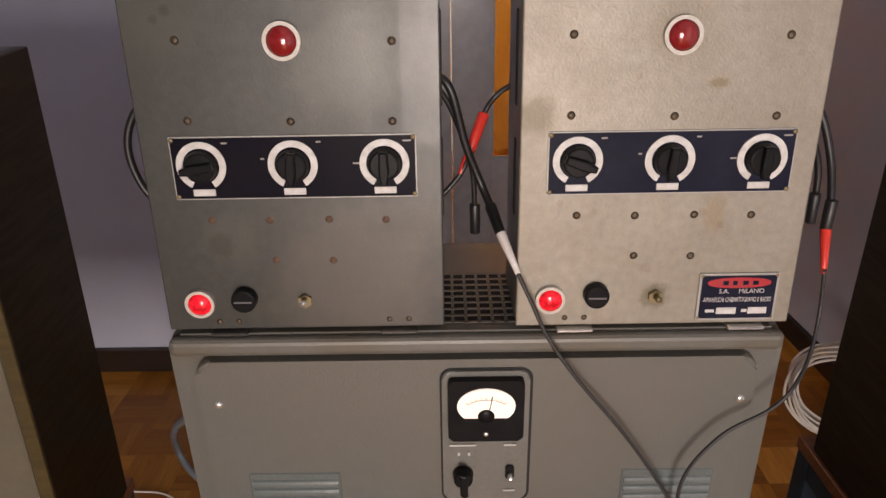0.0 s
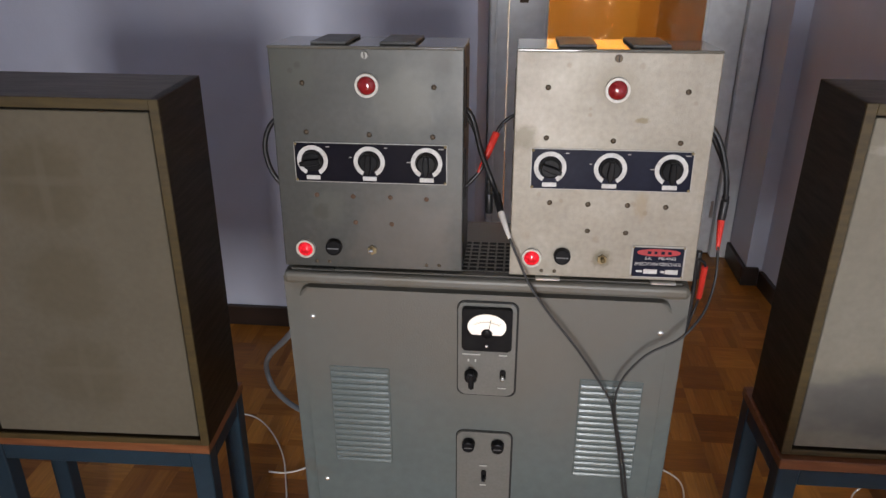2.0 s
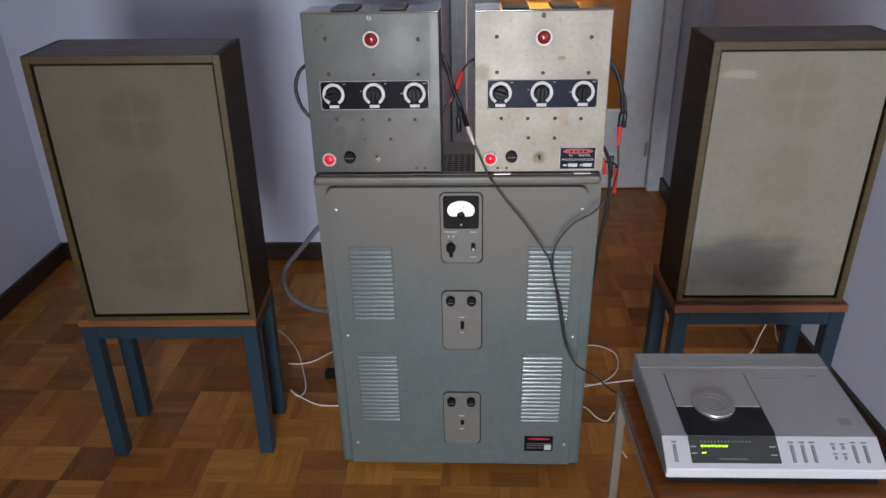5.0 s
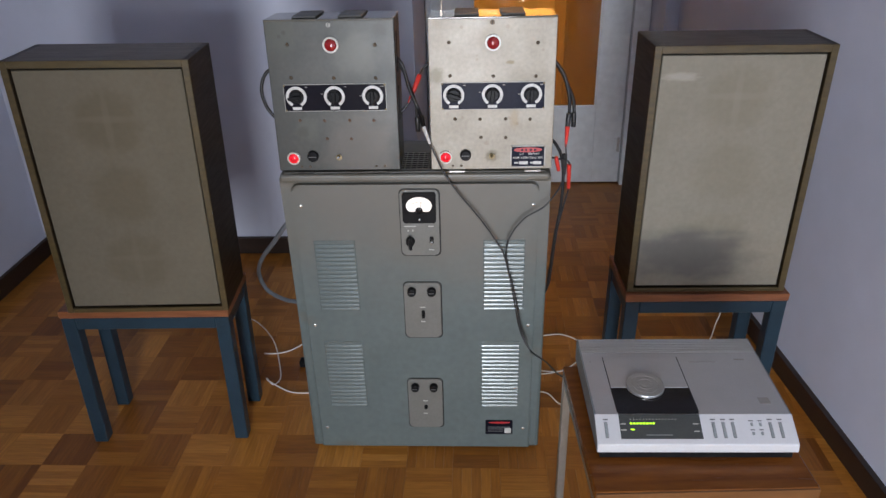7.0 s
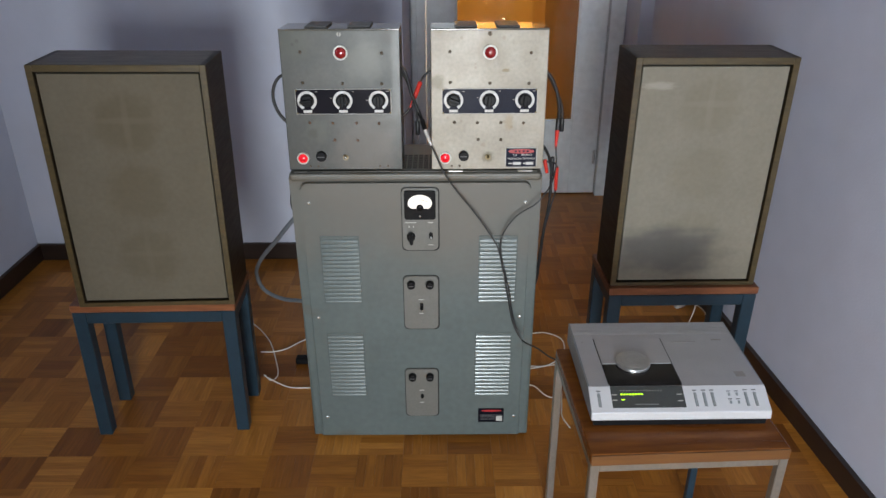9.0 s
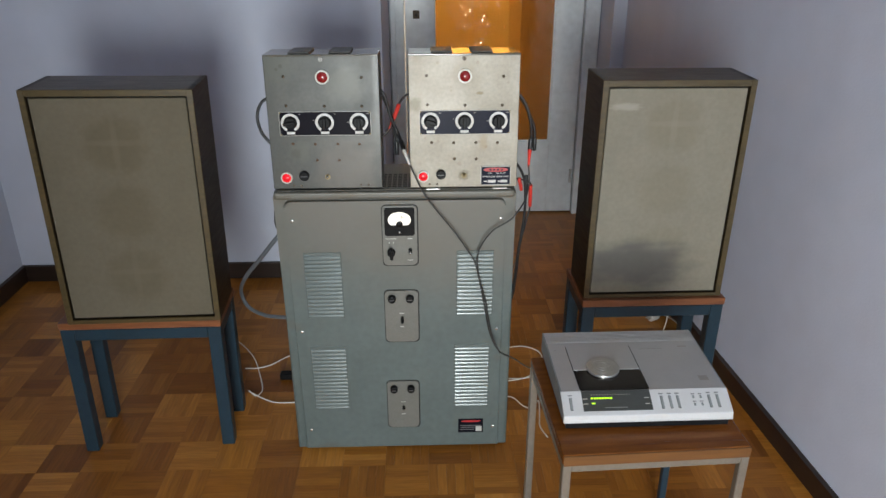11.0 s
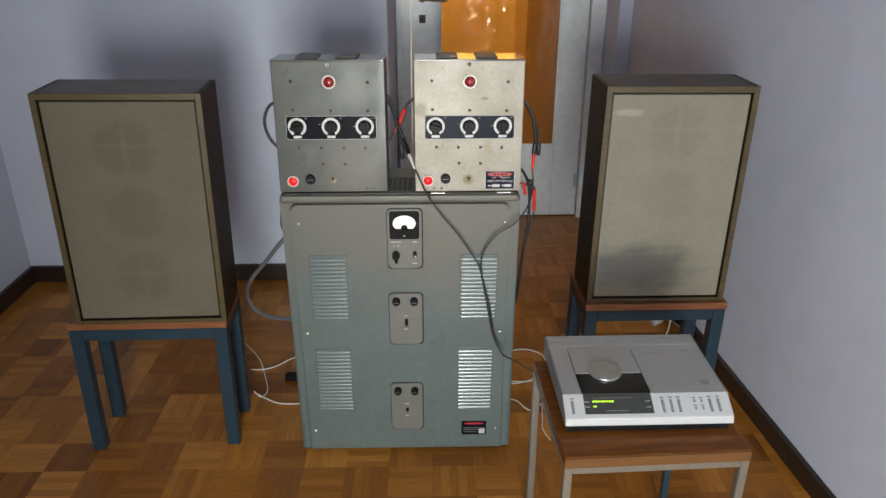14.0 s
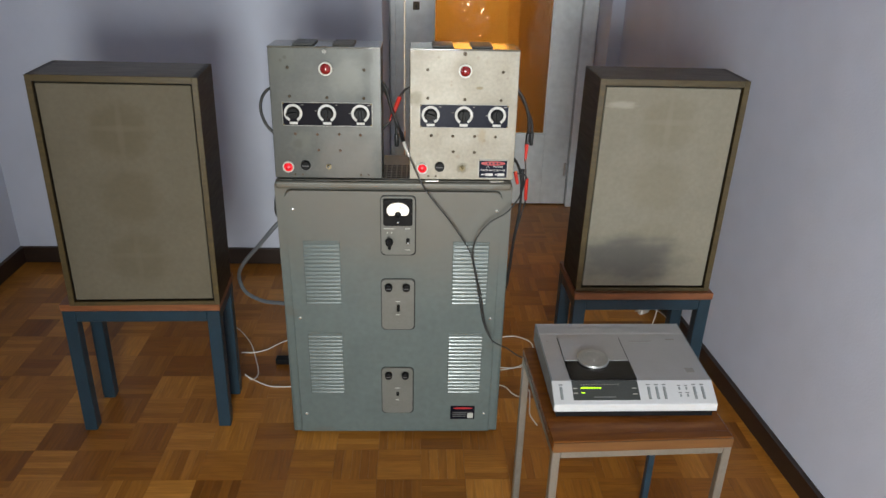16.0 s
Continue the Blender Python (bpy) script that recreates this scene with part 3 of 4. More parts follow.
def rounded_top(w, z0, z1, r, k=5):
    """An outline with square feet and rounded upper corners."""
    arc = [(w / 2 - r + r * math.cos(radians(90 * i / k)), z1 - r + r * math.sin(radians(90 * i / k))) for i in range(k + 1)]
    return [(w / 2, z0)] + arc + [(-x, z) for x, z in arc[::-1]] + [(-w / 2, z0)]


bm = prism(rounded_top(0.58, 0.004, 0.764, 0.014), 0.0, 0.20, bev=0.011)
part("body", bm, M_CAB, cab, smooth=False)
part("front_cover", prism(rounded_top(0.53, 0.014, 0.74, 0.016), -0.013, 0.004, bev=0.005), M_CAB, cab)
part("top_lip", box(-0.286, 0.286, -0.012, 0.002, 0.744, 0.7625, 0.006, 3), M_CAB, cab)
part("plinth", box(-0.27, 0.27, 0.01, 0.19, 0, 0.006), M_BLACK, cab)
# louvre slats: a pressed wedge, shared by all
bm = bmesh.new()
sec = [(0.0, 0.0038), (-0.0018, 0.0024), (-0.0028, -0.0002), (-0.0032, -0.0026), (-0.0030, -0.0034), (0.0, -0.0040)]
ends = [[bm.verts.new((x, y, z)) for y, z in sec] for x in (-0.0435, 0.0435)]
for i in range(len(sec)):
    bm.faces.new((ends[0][i], ends[0][(i + 1) % len(sec)], ends[1][(i + 1) % len(sec)], ends[1][i]))
bm.faces.new(ends[0]), bm.faces.new(ends[1][::-1])
slat = link_mesh("slat", bm, M_LOUVRE)
for cx, z0, z1 in ((-0.182, 0.428, 0.608), (0.193, 0.428, 0.608), (-0.184, 0.147, 0.341), (0.188, 0.147, 0.341)):
    part("louvre_plate", box(cx - 0.046, cx + 0.046, -0.0145, -0.012, z0, z1, 0.001, 1), M_LOUVRE, cab)
    k = 17 if z0 < 0.3 else 16
    for i in range(k):
        shared("slat", slat, cab, pose(cx, -0.0145, z0 + (z1 - z0 - 0.006) * (i + 0.5) / k))
# cover screws
bm = dome(0, 0, 0, 0.0045, 0.003)
scr = link_mesh("cover_screw", bm, M_BRIGHT, True)
for x, z in ((-0.247, 0.692), (0.253, 0.692), (-0.247, 0.386), (0.251, 0.386), (-0.247, 0.078), (0.248, 0.078)):
    shared("cover_screw", scr, cab, pose(x, -0.0125, z))
# three control plates in the middle, each on a dark sheet for its edge shadow
for z0, z1, hasmeter in ((0.572, 0.73, 1), (0.354, 0.503, 0), (0.083, 0.233, 0)):
    cz, h = (z0 + z1) / 2, z1 - z0
    cx = 0.0095 if hasmeter else (0.0085 if z0 > 0.3 else 0.006)
    part("plate_shadow", prism(round_rect(cx + 0.0006, cz - 0.0008, 0.0885, h + 0.0035, 0.012), -0.0138, -0.012), M_HOLE, cab)
    pl = part("control_plate", prism(round_rect(cx, cz, 0.0835, h - 0.0015, 0.010), -0.0172, -0.0130, bev=0.0025), M_CABPLATE, cab)
    if hasmeter:
        mt = part("panel_meter", prism(round_rect(cx, 0.6895, 0.072, 0.069, 0.005), -0.026, -0.018, bev=0.002), M_BLACK, cab, "black panel meter with lit ivory scale")
        pts = []
        for i in range(25):
            a = radians(-42 + 264 * i / 24)
            pts.append((cx + 0.0275 * math.cos(a), 0.6965 + 0.0200 * math.sin(a)))
        part("scale", prism(pts, -0.0272, -0.0255), M_METER, mt)
        bm = ring(cx, 0.671, 0.033, 0.0335, -0.0278, -0.0270, 58, 122, 16)
        for i in range(9):
            a = radians(58 + 8 * i)
            c, s = math.cos(a), math.sin(a)
            tube([(cx + 0.0335 * c, -0.0275, 0.671 + 0.0335 * s), (cx + 0.0365 * c, -0.0275, 0.671 + 0.0365 * s)], 0.0003, 4, 1, bm)
        part("graduation", bm, M_FAINT, mt)
        part("needle", cyl((cx + 0.001, -0.0285, 0.683), (cx + 0.006, -0.0285, 0.709), 0.0006, 0.0003, 6), M_BLACK, mt)
        part("hub", dome(cx, 0.685, -0.0265, 0.0085, 0.003), M_BLACK, mt, smooth=True)
        part("zero_screw", dome(cx, 0.6635, -0.026, 0.0025, 0.0015), M_BRIGHT, mt, smooth=True)
        for x, w in ((-0.022, 0.026), (0.024, 0.012)):
            part("print_bar", box(cx + x - w / 2, cx + x + w / 2, -0.019, -0.0183, 0.6435, 0.6455), M_MARK, cab)
        for x in (-0.026, -0.016):
            part("print_bar", box(cx + x - 0.0012, cx + x + 0.0012, -0.019, -0.0183, 0.632, 0.636), M_MARK, cab)
        part("print_bar", box(cx + 0.018, cx + 0.03, -0.019, -0.0183, 0.5865, 0.588), M_MARK, cab)
        kn = part("pointer_knob", cyl((cx - 0.022, -0.018, 0.609), (cx - 0.022, -0.03, 0.609), 0.0105, 0.009, 20, bev=0.001), M_BLACK, cab, smooth=False)
        part("pointer", prism([(cx - 0.026, 0.624), (cx - 0.018, 0.622), (cx - 0.017, 0.597), (cx - 0.021, 0.594), (cx - 0.025, 0.598)], -0.039, -0.029, bev=0.002), M_BLACK, kn)
        sw = part("switch_slot", prism(round_rect(cx + 0.0245, 0.611, 0.009, 0.017, 0.004), -0.0195, -0.0182), M_BLACK, cab)
        part("toggle", cyl((cx + 0.0245, -0.019, 0.611), (cx + 0.0245, -0.027, 0.606), 0.0022, 0.003, 10), M_BRIGHT, sw, smooth=True)
    else:
        for dx in (-0.0235, 0.0215):
            fu = part("fuse_holder", cyl((cx + dx, -0.018, z1 - 0.021), (cx + dx, -0.031, z1 - 0.021), 0.0105, 0.0095, 22, bev=0.002), M_BLACK, cab, "black bakelite fuse cap")
            part("fuse_slot", box(cx + dx - 0.006, cx + dx + 0.006, -0.0318, -0.0308, z1 - 0.0218, z1 - 0.0202), M_DARKMARK, fu)
        zz = z0 + 0.066
        sw = part("switch_slot", prism(round_rect(cx + 0.001, zz, 0.008, 0.02 if z0 > 0.3 else 0.012, 0.0035), -0.0195, -0.0182), M_BLACK, cab)
        part("toggle", cyl((cx + 0.001, -0.019, zz), (cx + 0.001, -0.027, zz - 0.006 if z0 > 0.3 else zz + 0.002), 0.0022, 0.003, 10), M_BLACK, sw, smooth=True)
        for zb, w in ((zz + 0.019, 0.012), (zz - 0.02, 0.01)):
            part("print_bar", box(cx - w / 2, cx + w / 2, -0.019, -0.0183, zb - 0.001, zb + 0.001), M_MARK, cab)
# maker's plate
mp_ = part("makers_plate", prism(round_rect(0.188, 0.082, 0.068, 0.044, 0.002), -0.0152, -0.012), M_FASCIA, cab, "small black and red maker's plate")
part("badge", prism(lens_shape(0.1885, 0.0975, 0.027, 0.003), -0.0158, -0.0148), M_REDMARK, mp_)
for z, x0, x1 in ((0.083, 0.16, 0.216), (0.077, 0.16, 0.2), (0.07, 0.16, 0.198)):
    part("print_bar", box(x0, x1, -0.0158, -0.0148, z - 0.001, z + 0.001), M_DARKMARK, mp_)
part("print_bar", box(0.202, 0.218, -0.0158, -0.0148, 0.064, 0.08), M_MARK, mp_)
# perforated lid between the amplifiers
part("vent_plate", box(-0.073, 0.083, 0.012, 0.118, 0.7632, 0.7648), M_HOLE, cab, "dark perforated lid")
bm = bmesh.new()
for i in range(13):
    x = -0.073 + 0.0127 * i
    box(x, x + 0.0030, 0.012, 0.118, 0.7646, 0.7655, bm=bm)
for i in range(9):
    y = 0.012 + 0.0128 * i
    box(-0.073, 0.083, y, y + 0.0030, 0.7646, 0.7655, bm=bm)
part("vent_grid", bm, M_CAB, cab)
# small mains plug at the rear corner
pg = thing("mains_plug", pose(-0.318, 0.93, 0.0), "black mains plug lying behind the cabinet", "plug")
part("plug_body", box(-0.028, 0.02, -0.014, 0.014, 0.0, 0.022, 0.005, 3), M_BLACK, pg)
part("plug_lead", tube([(0.015, 0.0, 0.012), (0.03, 0.0, 0.02), (0.034, 0.0, 0.06), (0.04, -0.02, 0.12), (0.06, -0.1, 0.2)], 0.007), M_BLACK, pg, smooth=True)

# ---- two monitor amplifiers ----


def knob(parent, cx, cz, y, turn):
    part("dial_ring", ring(cx, cz, 0.0155, 0.0212, y - 0.0012, y, -62, 242, 40), M_WHITE, parent, "white dial ring")
    kn = part("pointer_knob", cyl((cx, y, cz), (cx, y - 0.009, cz), 0.0146, 0.0128, 24, bev=0.0015), M_BLACK, parent, "black bakelite pointer knob")
    bm = prism([(-0.0035, 0.0125), (0.0035, 0.0125), (0.0045, -0.006), (0.0025, -0.0155), (-0.0025, -0.0155), (-0.0045, -0.006)], -0.007, 0.0, bev=0.0015)
    bmesh.ops.transform(bm, matrix=Matrix.Translation((cx, y - 0.008, cz)) @ Matrix.Rotation(radians(turn), 4, "Y"), verts=bm.verts)
    part("pointer", bm, M_BLACK, kn)
    part("dial_tab", box(cx - 0.0095, cx + 0.0095, y - 0.0012, y, cz - 0.0265, cz - 0.0205, 0.0004, 1), M_WHITE, parent, "white label tab")


def amplifier(x, y, z, w, tilt, yaw, body, fascia, label, plate):
    amp = thing("tube_amplifier", pose(x, y, z, -tilt, 0, yaw), label, "amplifier", "pair of monitor amplifiers")
    h, d = 0.310, 0.112
    part("case", box(-w / 2, w / 2, 0.004, d, 0, h - 0.004, 0.004, 2), body, amp)
    part("front_panel", box(-w / 2, w / 2, 0.0, 0.0035, 0.001, h - 0.003, 0.0015, 2), body, amp)
    bm = box(-w / 2, w / 2, -0.003, d, h - 0.004, h, 0.0015, 2)
    part("lid", bm, M_TOP, amp, "glossy enamel lid")
    for cx in (-0.050, 0.041):
        part("lid_vent", box(cx - 0.024, cx + 0.024, 0.012, d - 0.006, h, h + 0.004, 0.0015, 2), M_VENT, amp, "low dark vent hood")
    part("fascia_border", prism(round_rect(0.002, 0.156, 0.2088, 0.0552, 0.001), -0.0015, 0.0005), M_BORDER, amp, "thin aluminium border")
    part("fascia", prism(round_rect(0.002, 0.156, 0.2065, 0.053, 0.001), -0.0022, -0.001), fascia, amp, "dark blue-black control fascia")
    for cx, turn in ((-0.078, -70 if plate else 80), (0.0, 4), (0.078, 0)):
        knob(amp, cx + 0.001, 0.1585, -0.0022, turn)
    for cx, cz, wd in ((-0.058, 0.178, 0.005), (0.022, 0.178, 0.004), (-0.026, 0.164, 0.003), (0.052, 0.159, 0.006), (0.095, 0.178, 0.007)):
        part("print_bar", box(cx, cx + wd, -0.0026, -0.0020, cz - 0.0007, cz + 0.0007), M_FAINT, amp)
    for cx, cz in ((-0.1, 0.181), (0.104, 0.181), (-0.1, 0.131), (0.104, 0.131)):
        part("fascia_rivet", dome(cx, cz, -0.0022, 0.0022, 0.001, k=8, rows=2), M_BRASS, amp)
    scr = link_mesh("panel_screw", dome(0, 0, 0, 0.0036, 0.0018, k=12, rows=3), M_SCREW, True)
    rust = link_mesh("panel_screw", dome(0, 0, 0, 0.0034, 0.0012, k=12, rows=3), M_RUST, True)
    spots = [(-0.085, 0.262), (0.089, 0.259), (-0.084, 0.197), (0.002, 0.195), (0.087, 0.194), (-0.075, 0.109), (-0.024, 0.108),
             (0.028, 0.108), (0.078, 0.107), (-0.022, 0.070), (0.029, 0.069)]
    for cx, cz in spots:
        shared("panel_screw", rust if cz < 0.12 and not plate else scr, amp, pose(cx, 0.0, cz))
    lock = part("lid_screw", cyl((0, 0, h - 0.011), (0, -0.004, h - 0.011), 0.005, 0.0045, 14), M_BORDER if not plate else M_SCREW, amp)
    part("screw_slot", box(-0.0006, 0.0006, -0.0046, -0.0038, h - 0.015, h - 0.007), M_HOLE, lock)
    for cx, cz, r, lens, say in ((0.0015, 0.2605, 0.0155, M_REDDARK, "unlit red pilot lamp in white bezel"), (-0.0955, 0.029, 0.0135, M_REDLIT, "glowing red pilot lamp in white bezel")):
        bz = part("pilot_lamp", ring(cx, cz, r * 0.79, r, -0.0055, 0.0, k=28), M_BEZEL, amp, say)
        part("lens", dome(cx, cz, -0.003, r * 0.8, r * 0.45), lens, bz, smooth=True)
    fu = part("fuse_cap", cyl((-0.054, 0, 0.0335), (-0.054, -0.011, 0.0335), 0.0118, 0.0112, 24, bev=0.002), M_BLACK, amp, "black ribbed fuse cap")
    part("cap_slot", box(-0.062, -0.046, -0.0118, -0.0108, 0.0327, 0.0343), M_DARKMARK, fu)
    nut = part("switch_nut", cyl((0.0005, 0, 0.030), (0.0005, -0.004, 0.030), 0.0068, seg=6), M_BRASS, amp, "brass switch nut")
    part("switch_toggle", cyl((0.0005, -0.003, 0.030), (0.0005, -0.014, 0.0325), 0.0022, 0.0032, 10), M_BRIGHT if not plate else M_BRASS, nut, smooth=True)
    for cx in (-0.072, 0.086):
        fo = part("foot_bracket", box(cx - 0.017, cx + 0.017, -0.007, 0.02, -0.0035, 0.0, 0.001, 1), M_ALU if plate else body, amp, "small sheet-metal foot")
        for dx in (-0.009, 0.009):
            part("bracket_rivet", dome(cx + dx, 0.009, 0.0, 0.0028, 0.0015, k=10, rows=2), M_SCREW, amp)
    for s in (-1, 1):
        part("side_slot", box(s * w / 2 - 0.001, s * w / 2 + 0.001, 0.03, 0.042, 0.2, 0.28), M_HOLE, amp)
        part("side_slot", box(s * w / 2 - 0.001, s * w / 2 + 0.001, 0.03, 0.042, 0.1, 0.17), M_HOLE, amp)
    if plate:
        px, pz = 0.0755, 0.0285
        pb = part("makers_plate", prism(round_rect(px, pz, 0.072, 0.047, 0.001), -0.002, 0.0), M_BORDER, amp, "dark maker's plate with red badge")
        part("plate_field", prism(round_rect(px, pz, 0.0675, 0.0425, 0.001), -0.0026, -0.0018), M_FASCIB, pb)
        part("badge", prism(lens_shape(px, pz + 0.0145, 0.029, 0.0052), -0.0032, -0.0024), M_REDMARK, pb)
        up = pose(0, 0, 0, 90)
        for i, wd in enumerate((0.005, 0.004, 0.005, 0.005)):
            part("badge_mark", box(px - 0.015 + i * 0.009, px - 0.015 + i * 0.009 + wd, -0.0036, -0.003, pz + 0.0125, pz + 0.0165), M_FASCIB, pb)
        lettering("print", "S.A.", 0.0062, M_WHITE, pb, Matrix.Translation((px - 0.013, -0.0029, pz + 0.006)) @ up)
        lettering("print", "MILANO", 0.0062, M_WHITE, pb, Matrix.Translation((px + 0.012, -0.0029, pz + 0.006)) @ up)
        lettering("print", "APPARECCHI CINEMATOGRAFICI E RADIO", 0.0056, M_WHITE, pb, Matrix.Translation((px, -0.0029, pz - 0.0025)) @ up @ Matrix.Diagonal((0.58, 1.15, 1, 1)))
        for x0, x1, hh in ((-0.028, -0.02, 0.0014), (-0.018, 0.0, 0.0032), (0.005, 0.01, 0.0014), (0.011, 0.028, 0.0032)):
            part("print_bar", box(px + x0, px + x1, -0.0031, -0.0024, pz - 0.0135 - hh, pz - 0.0135 + hh), M_WHITE, pb)
        for sx in (-1, 1):
            for sz in (-1, 1):
                part("plate_rivet", dome(px + sx * 0.0335, pz + sz * 0.021, -0.002, 0.0018, 0.001, k=8, rows=2), M_BRASS, pb)
    return amp


amplifier(-0.1015, 0.575, 0.7675, 0.256, 2.6, 0.3, M_AMPA, M_FASCIA, "dark grey steel tube amplifier with three black knobs, shade in its paint", False)
amplifier(0.2185, 0.574, 0.7675, 0.252, 2.6, 0.3, M_AMPB, M_FASCIB, "pale beige worn steel tube amplifier with maker's plate", True)

# ---- loudspeakers on steel stands ----


def loudspeaker(m, w, h, d, gw, gz0, gz1, cloth, label):
    """A cabinet of boards with mitred front lipping; the grille, gw wide from gz0 to gz1, sits in a narrow gap."""
    sp = thing("loudspeaker", m, label, "loudspeaker", "pair of loudspeakers")
    t, tb_, tt = (w - gw) / 2 - 0.004, gz0 - 0.004, h - gz1 - 0.0045
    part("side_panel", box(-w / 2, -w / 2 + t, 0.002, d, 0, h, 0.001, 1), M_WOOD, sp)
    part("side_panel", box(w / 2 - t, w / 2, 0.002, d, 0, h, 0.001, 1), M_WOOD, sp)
    part("top_panel", box(-w / 2, w / 2, 0.002, d, h - 0.003, h, 0.001, 1), M_WOODLIT, sp)
    part("top_board", box(-w / 2 + t, w / 2 - t, 0.002, d, h - tt, h - 0.003), M_WOOD, sp)
    part("bottom_board", box(-w / 2 + t, w / 2 - t, 0.002, d, 0, tb_), M_WOOD, sp)
    part("back_panel", box(-w / 2 + t, w / 2 - t, d - 0.02, d - 0.004, tb_, h - tt), M_WOOD, sp)
    for x0, x1, z0, z1 in ((-w / 2, -w / 2 + t, 0, h), (w / 2 - t, w / 2, 0, h), (-w / 2 + t, w / 2 - t, h - tt, h), (-w / 2 + t, w / 2 - t, 0, tb_)):
        part("front_lipping", box(x0, x1, -0.002, 0.002, z0, z1, 0.0008, 1), M_LIP, sp, "olive-brown edge lipping")
    part("shadow_gap", box(-w / 2 + t, w / 2 - t, 0.014, 0.02, tb_, h - tt), M_HOLE, sp)
    part("grille", box(-gw / 2, gw / 2, 0.003, 0.014, gz0, gz1, 0.0025, 2), cloth, sp, "faded beige woven grille cloth")
    return sp


def stand(x, y, yaw, w, d, h, lean, label):
    """lean: degrees by which the whole stand leans to its right; the legs are cut to stand flat."""
    st = thing("speaker_stand", pose(x, y, 0, 0, lean, yaw), label, "stand", "pair of speaker stands")
    t, k = 0.034, math.tan(radians(lean))
    part("top_board", box(-w / 2, w / 2, 0, d, h - 0.02, h, 0.0015, 1), M_STANDWOOD, st, "red-brown wooden top board")
    for sx in (-1, 1):
        for yy in (0.002, d - t - 0.002):
            x0 = sx * (w / 2 - 0.002) - (t if sx > 0 else 0)
            part("leg", box(x0, x0 + t, yy, yy + t, k * (x0 + t / 2), h - 0.02, 0.002, 1), M_STEEL, st)
    for yy in (0.003, d - t - 0.001):
        part("rail", box(-w / 2 + t + 0.002, w / 2 - t - 0.002, yy, yy + t - 0.002, h - 0.02 - t, h - 0.021, 0.002, 1), M_STEEL, st)
    for sx in (-1, 1):
        x0 = sx * (w / 2 - 0.003) - (t - 0.002 if sx > 0 else 0)
        part("rail", box(x0, x0 + t - 0.002, t + 0.002, d - t - 0.002, h - 0.02 - t, h - 0.021, 0.002, 1), M_STEEL, st)
    return st


stand(-0.621, 0.594, 2.6, 0.409, 0.190, 0.4052, 0.967, "blue-grey square-tube steel stand with wooden top board")
stand(0.734, 0.643, 1.5, 0.389, 0.205, 0.4195, 0.48, "blue-grey square-tube steel stand with wooden top board")
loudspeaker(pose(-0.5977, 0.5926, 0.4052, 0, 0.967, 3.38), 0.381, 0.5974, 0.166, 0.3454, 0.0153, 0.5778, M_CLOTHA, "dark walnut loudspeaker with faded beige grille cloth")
loudspeaker(pose(0.7334, 0.6571, 0.4206, 0, 0.48, 1.35), 0.373, 0.5797, 0.157, 0.336, 0.0140, 0.5593, M_CLOTHB, "dark walnut loudspeaker with dark-patched beige grille cloth")

# ---- side table with the disc player ----
TZ = 0.476
tb = thing("side_table", pose(0.365, -0.043, 0, 0, 0, 2.4), "small side table with veneered top on grey steel frame", "table")
TW, TD = 0.345, 0.325
part("table_top", box(0, TW, 0.001, TD, TZ - 0.022, TZ, 0.002, 1), M_TABLEWOOD, tb, "glossy orange-brown veneered top")
part("edge_band", box(0.001, TW - 0.001, -0.0015, 0.001, TZ - 0.0215, TZ - 0.001), M_TABLEEDGE, tb, "worn orange-brown veneer edge band")
t = 0.016
for x0 in (0.0, TW - t):
    for yy in (0.0, TD - t):
        part("leg", box(x0, x0 + t, yy, yy + t, 0, TZ - 0.022, 0.0015, 1), M_TUBE if yy == 0.0 or x0 == 0.0 else M_STEEL, tb)
for yy in (0.001, TD - t + 0.001):
    part("rail", box(t, TW - t, yy, yy + t - 0.002, TZ - 0.038, TZ - 0.0225, 0.0015, 1), M_TUBE, tb)
for x0 in (0.001, TW - t + 0.001):
    part("rail", box(x0, x0 + t - 0.002, t, TD - t, TZ - 0.038, TZ - 0.0225, 0.0015, 1), M_TUBE, tb)

cd = thing("disc_player", pose(0.537, 0.034, TZ, 0, 0, 0.5), "silver top-loading compact disc player with green display", "disc player")
CW, CD_ = 0.160, 0.256
# set close to the front so its black gives the shadow under the player
part("base", box(-CW + 0.006, CW - 0.006, 0.003, CD_ - 0.006, 0.0, 0.014), M_BLACK, cd, "black base standing for the shaded gap below")


def across(profile, x0, x1, bm=None):
    """A side profile in y and z, pulled from x0 to x1."""
    out = bm or bmesh.new()
    a = [out.verts.new((x0, y, z)) for y, z in profile]
    c = [out.verts.new((x1, y, z)) for y, z in profile]
    out.faces.new(a), out.faces.new(c[::-1])
    k = len(profile)
    for i in range(k):
        out.faces.new((a[i], a[(i + 1) % k], c[(i + 1) % k], c[i]))
    return out


ZF, ZL, YS, ZS, ZB = 0.014, 0.030, 0.045, 0.0535, 0.0585
part("side_cheek", across([(0.002, ZF), (0.002, ZL), (YS, ZS - 0.001), (CD_, ZB - 0.001), (CD_, ZF)], -CW, -CW + 0.003), M_GREYSIDE, cd)
part("side_cheek", across([(0.002, ZF), (0.002, ZL), (YS, ZS - 0.001), (CD_, ZB - 0.001), (CD_, ZF)], CW - 0.003, CW), M_GREYSIDE, cd)
part("front_lip", across([(-0.001, ZF), (-0.002, ZF + 0.002), (-0.0005, ZL - 0.002), (0.001, ZL), (YS, ZS), (YS, ZF)], -CW + 0.0005, CW - 0.0005), M_SILVERF, cd, "pale silver control front")
part("body", across([(YS, ZF), (YS, ZS), (0.212, ZB - 0.001), (0.212, ZF)], -CW + 0.003, CW - 0.003), M_SILVER, cd)
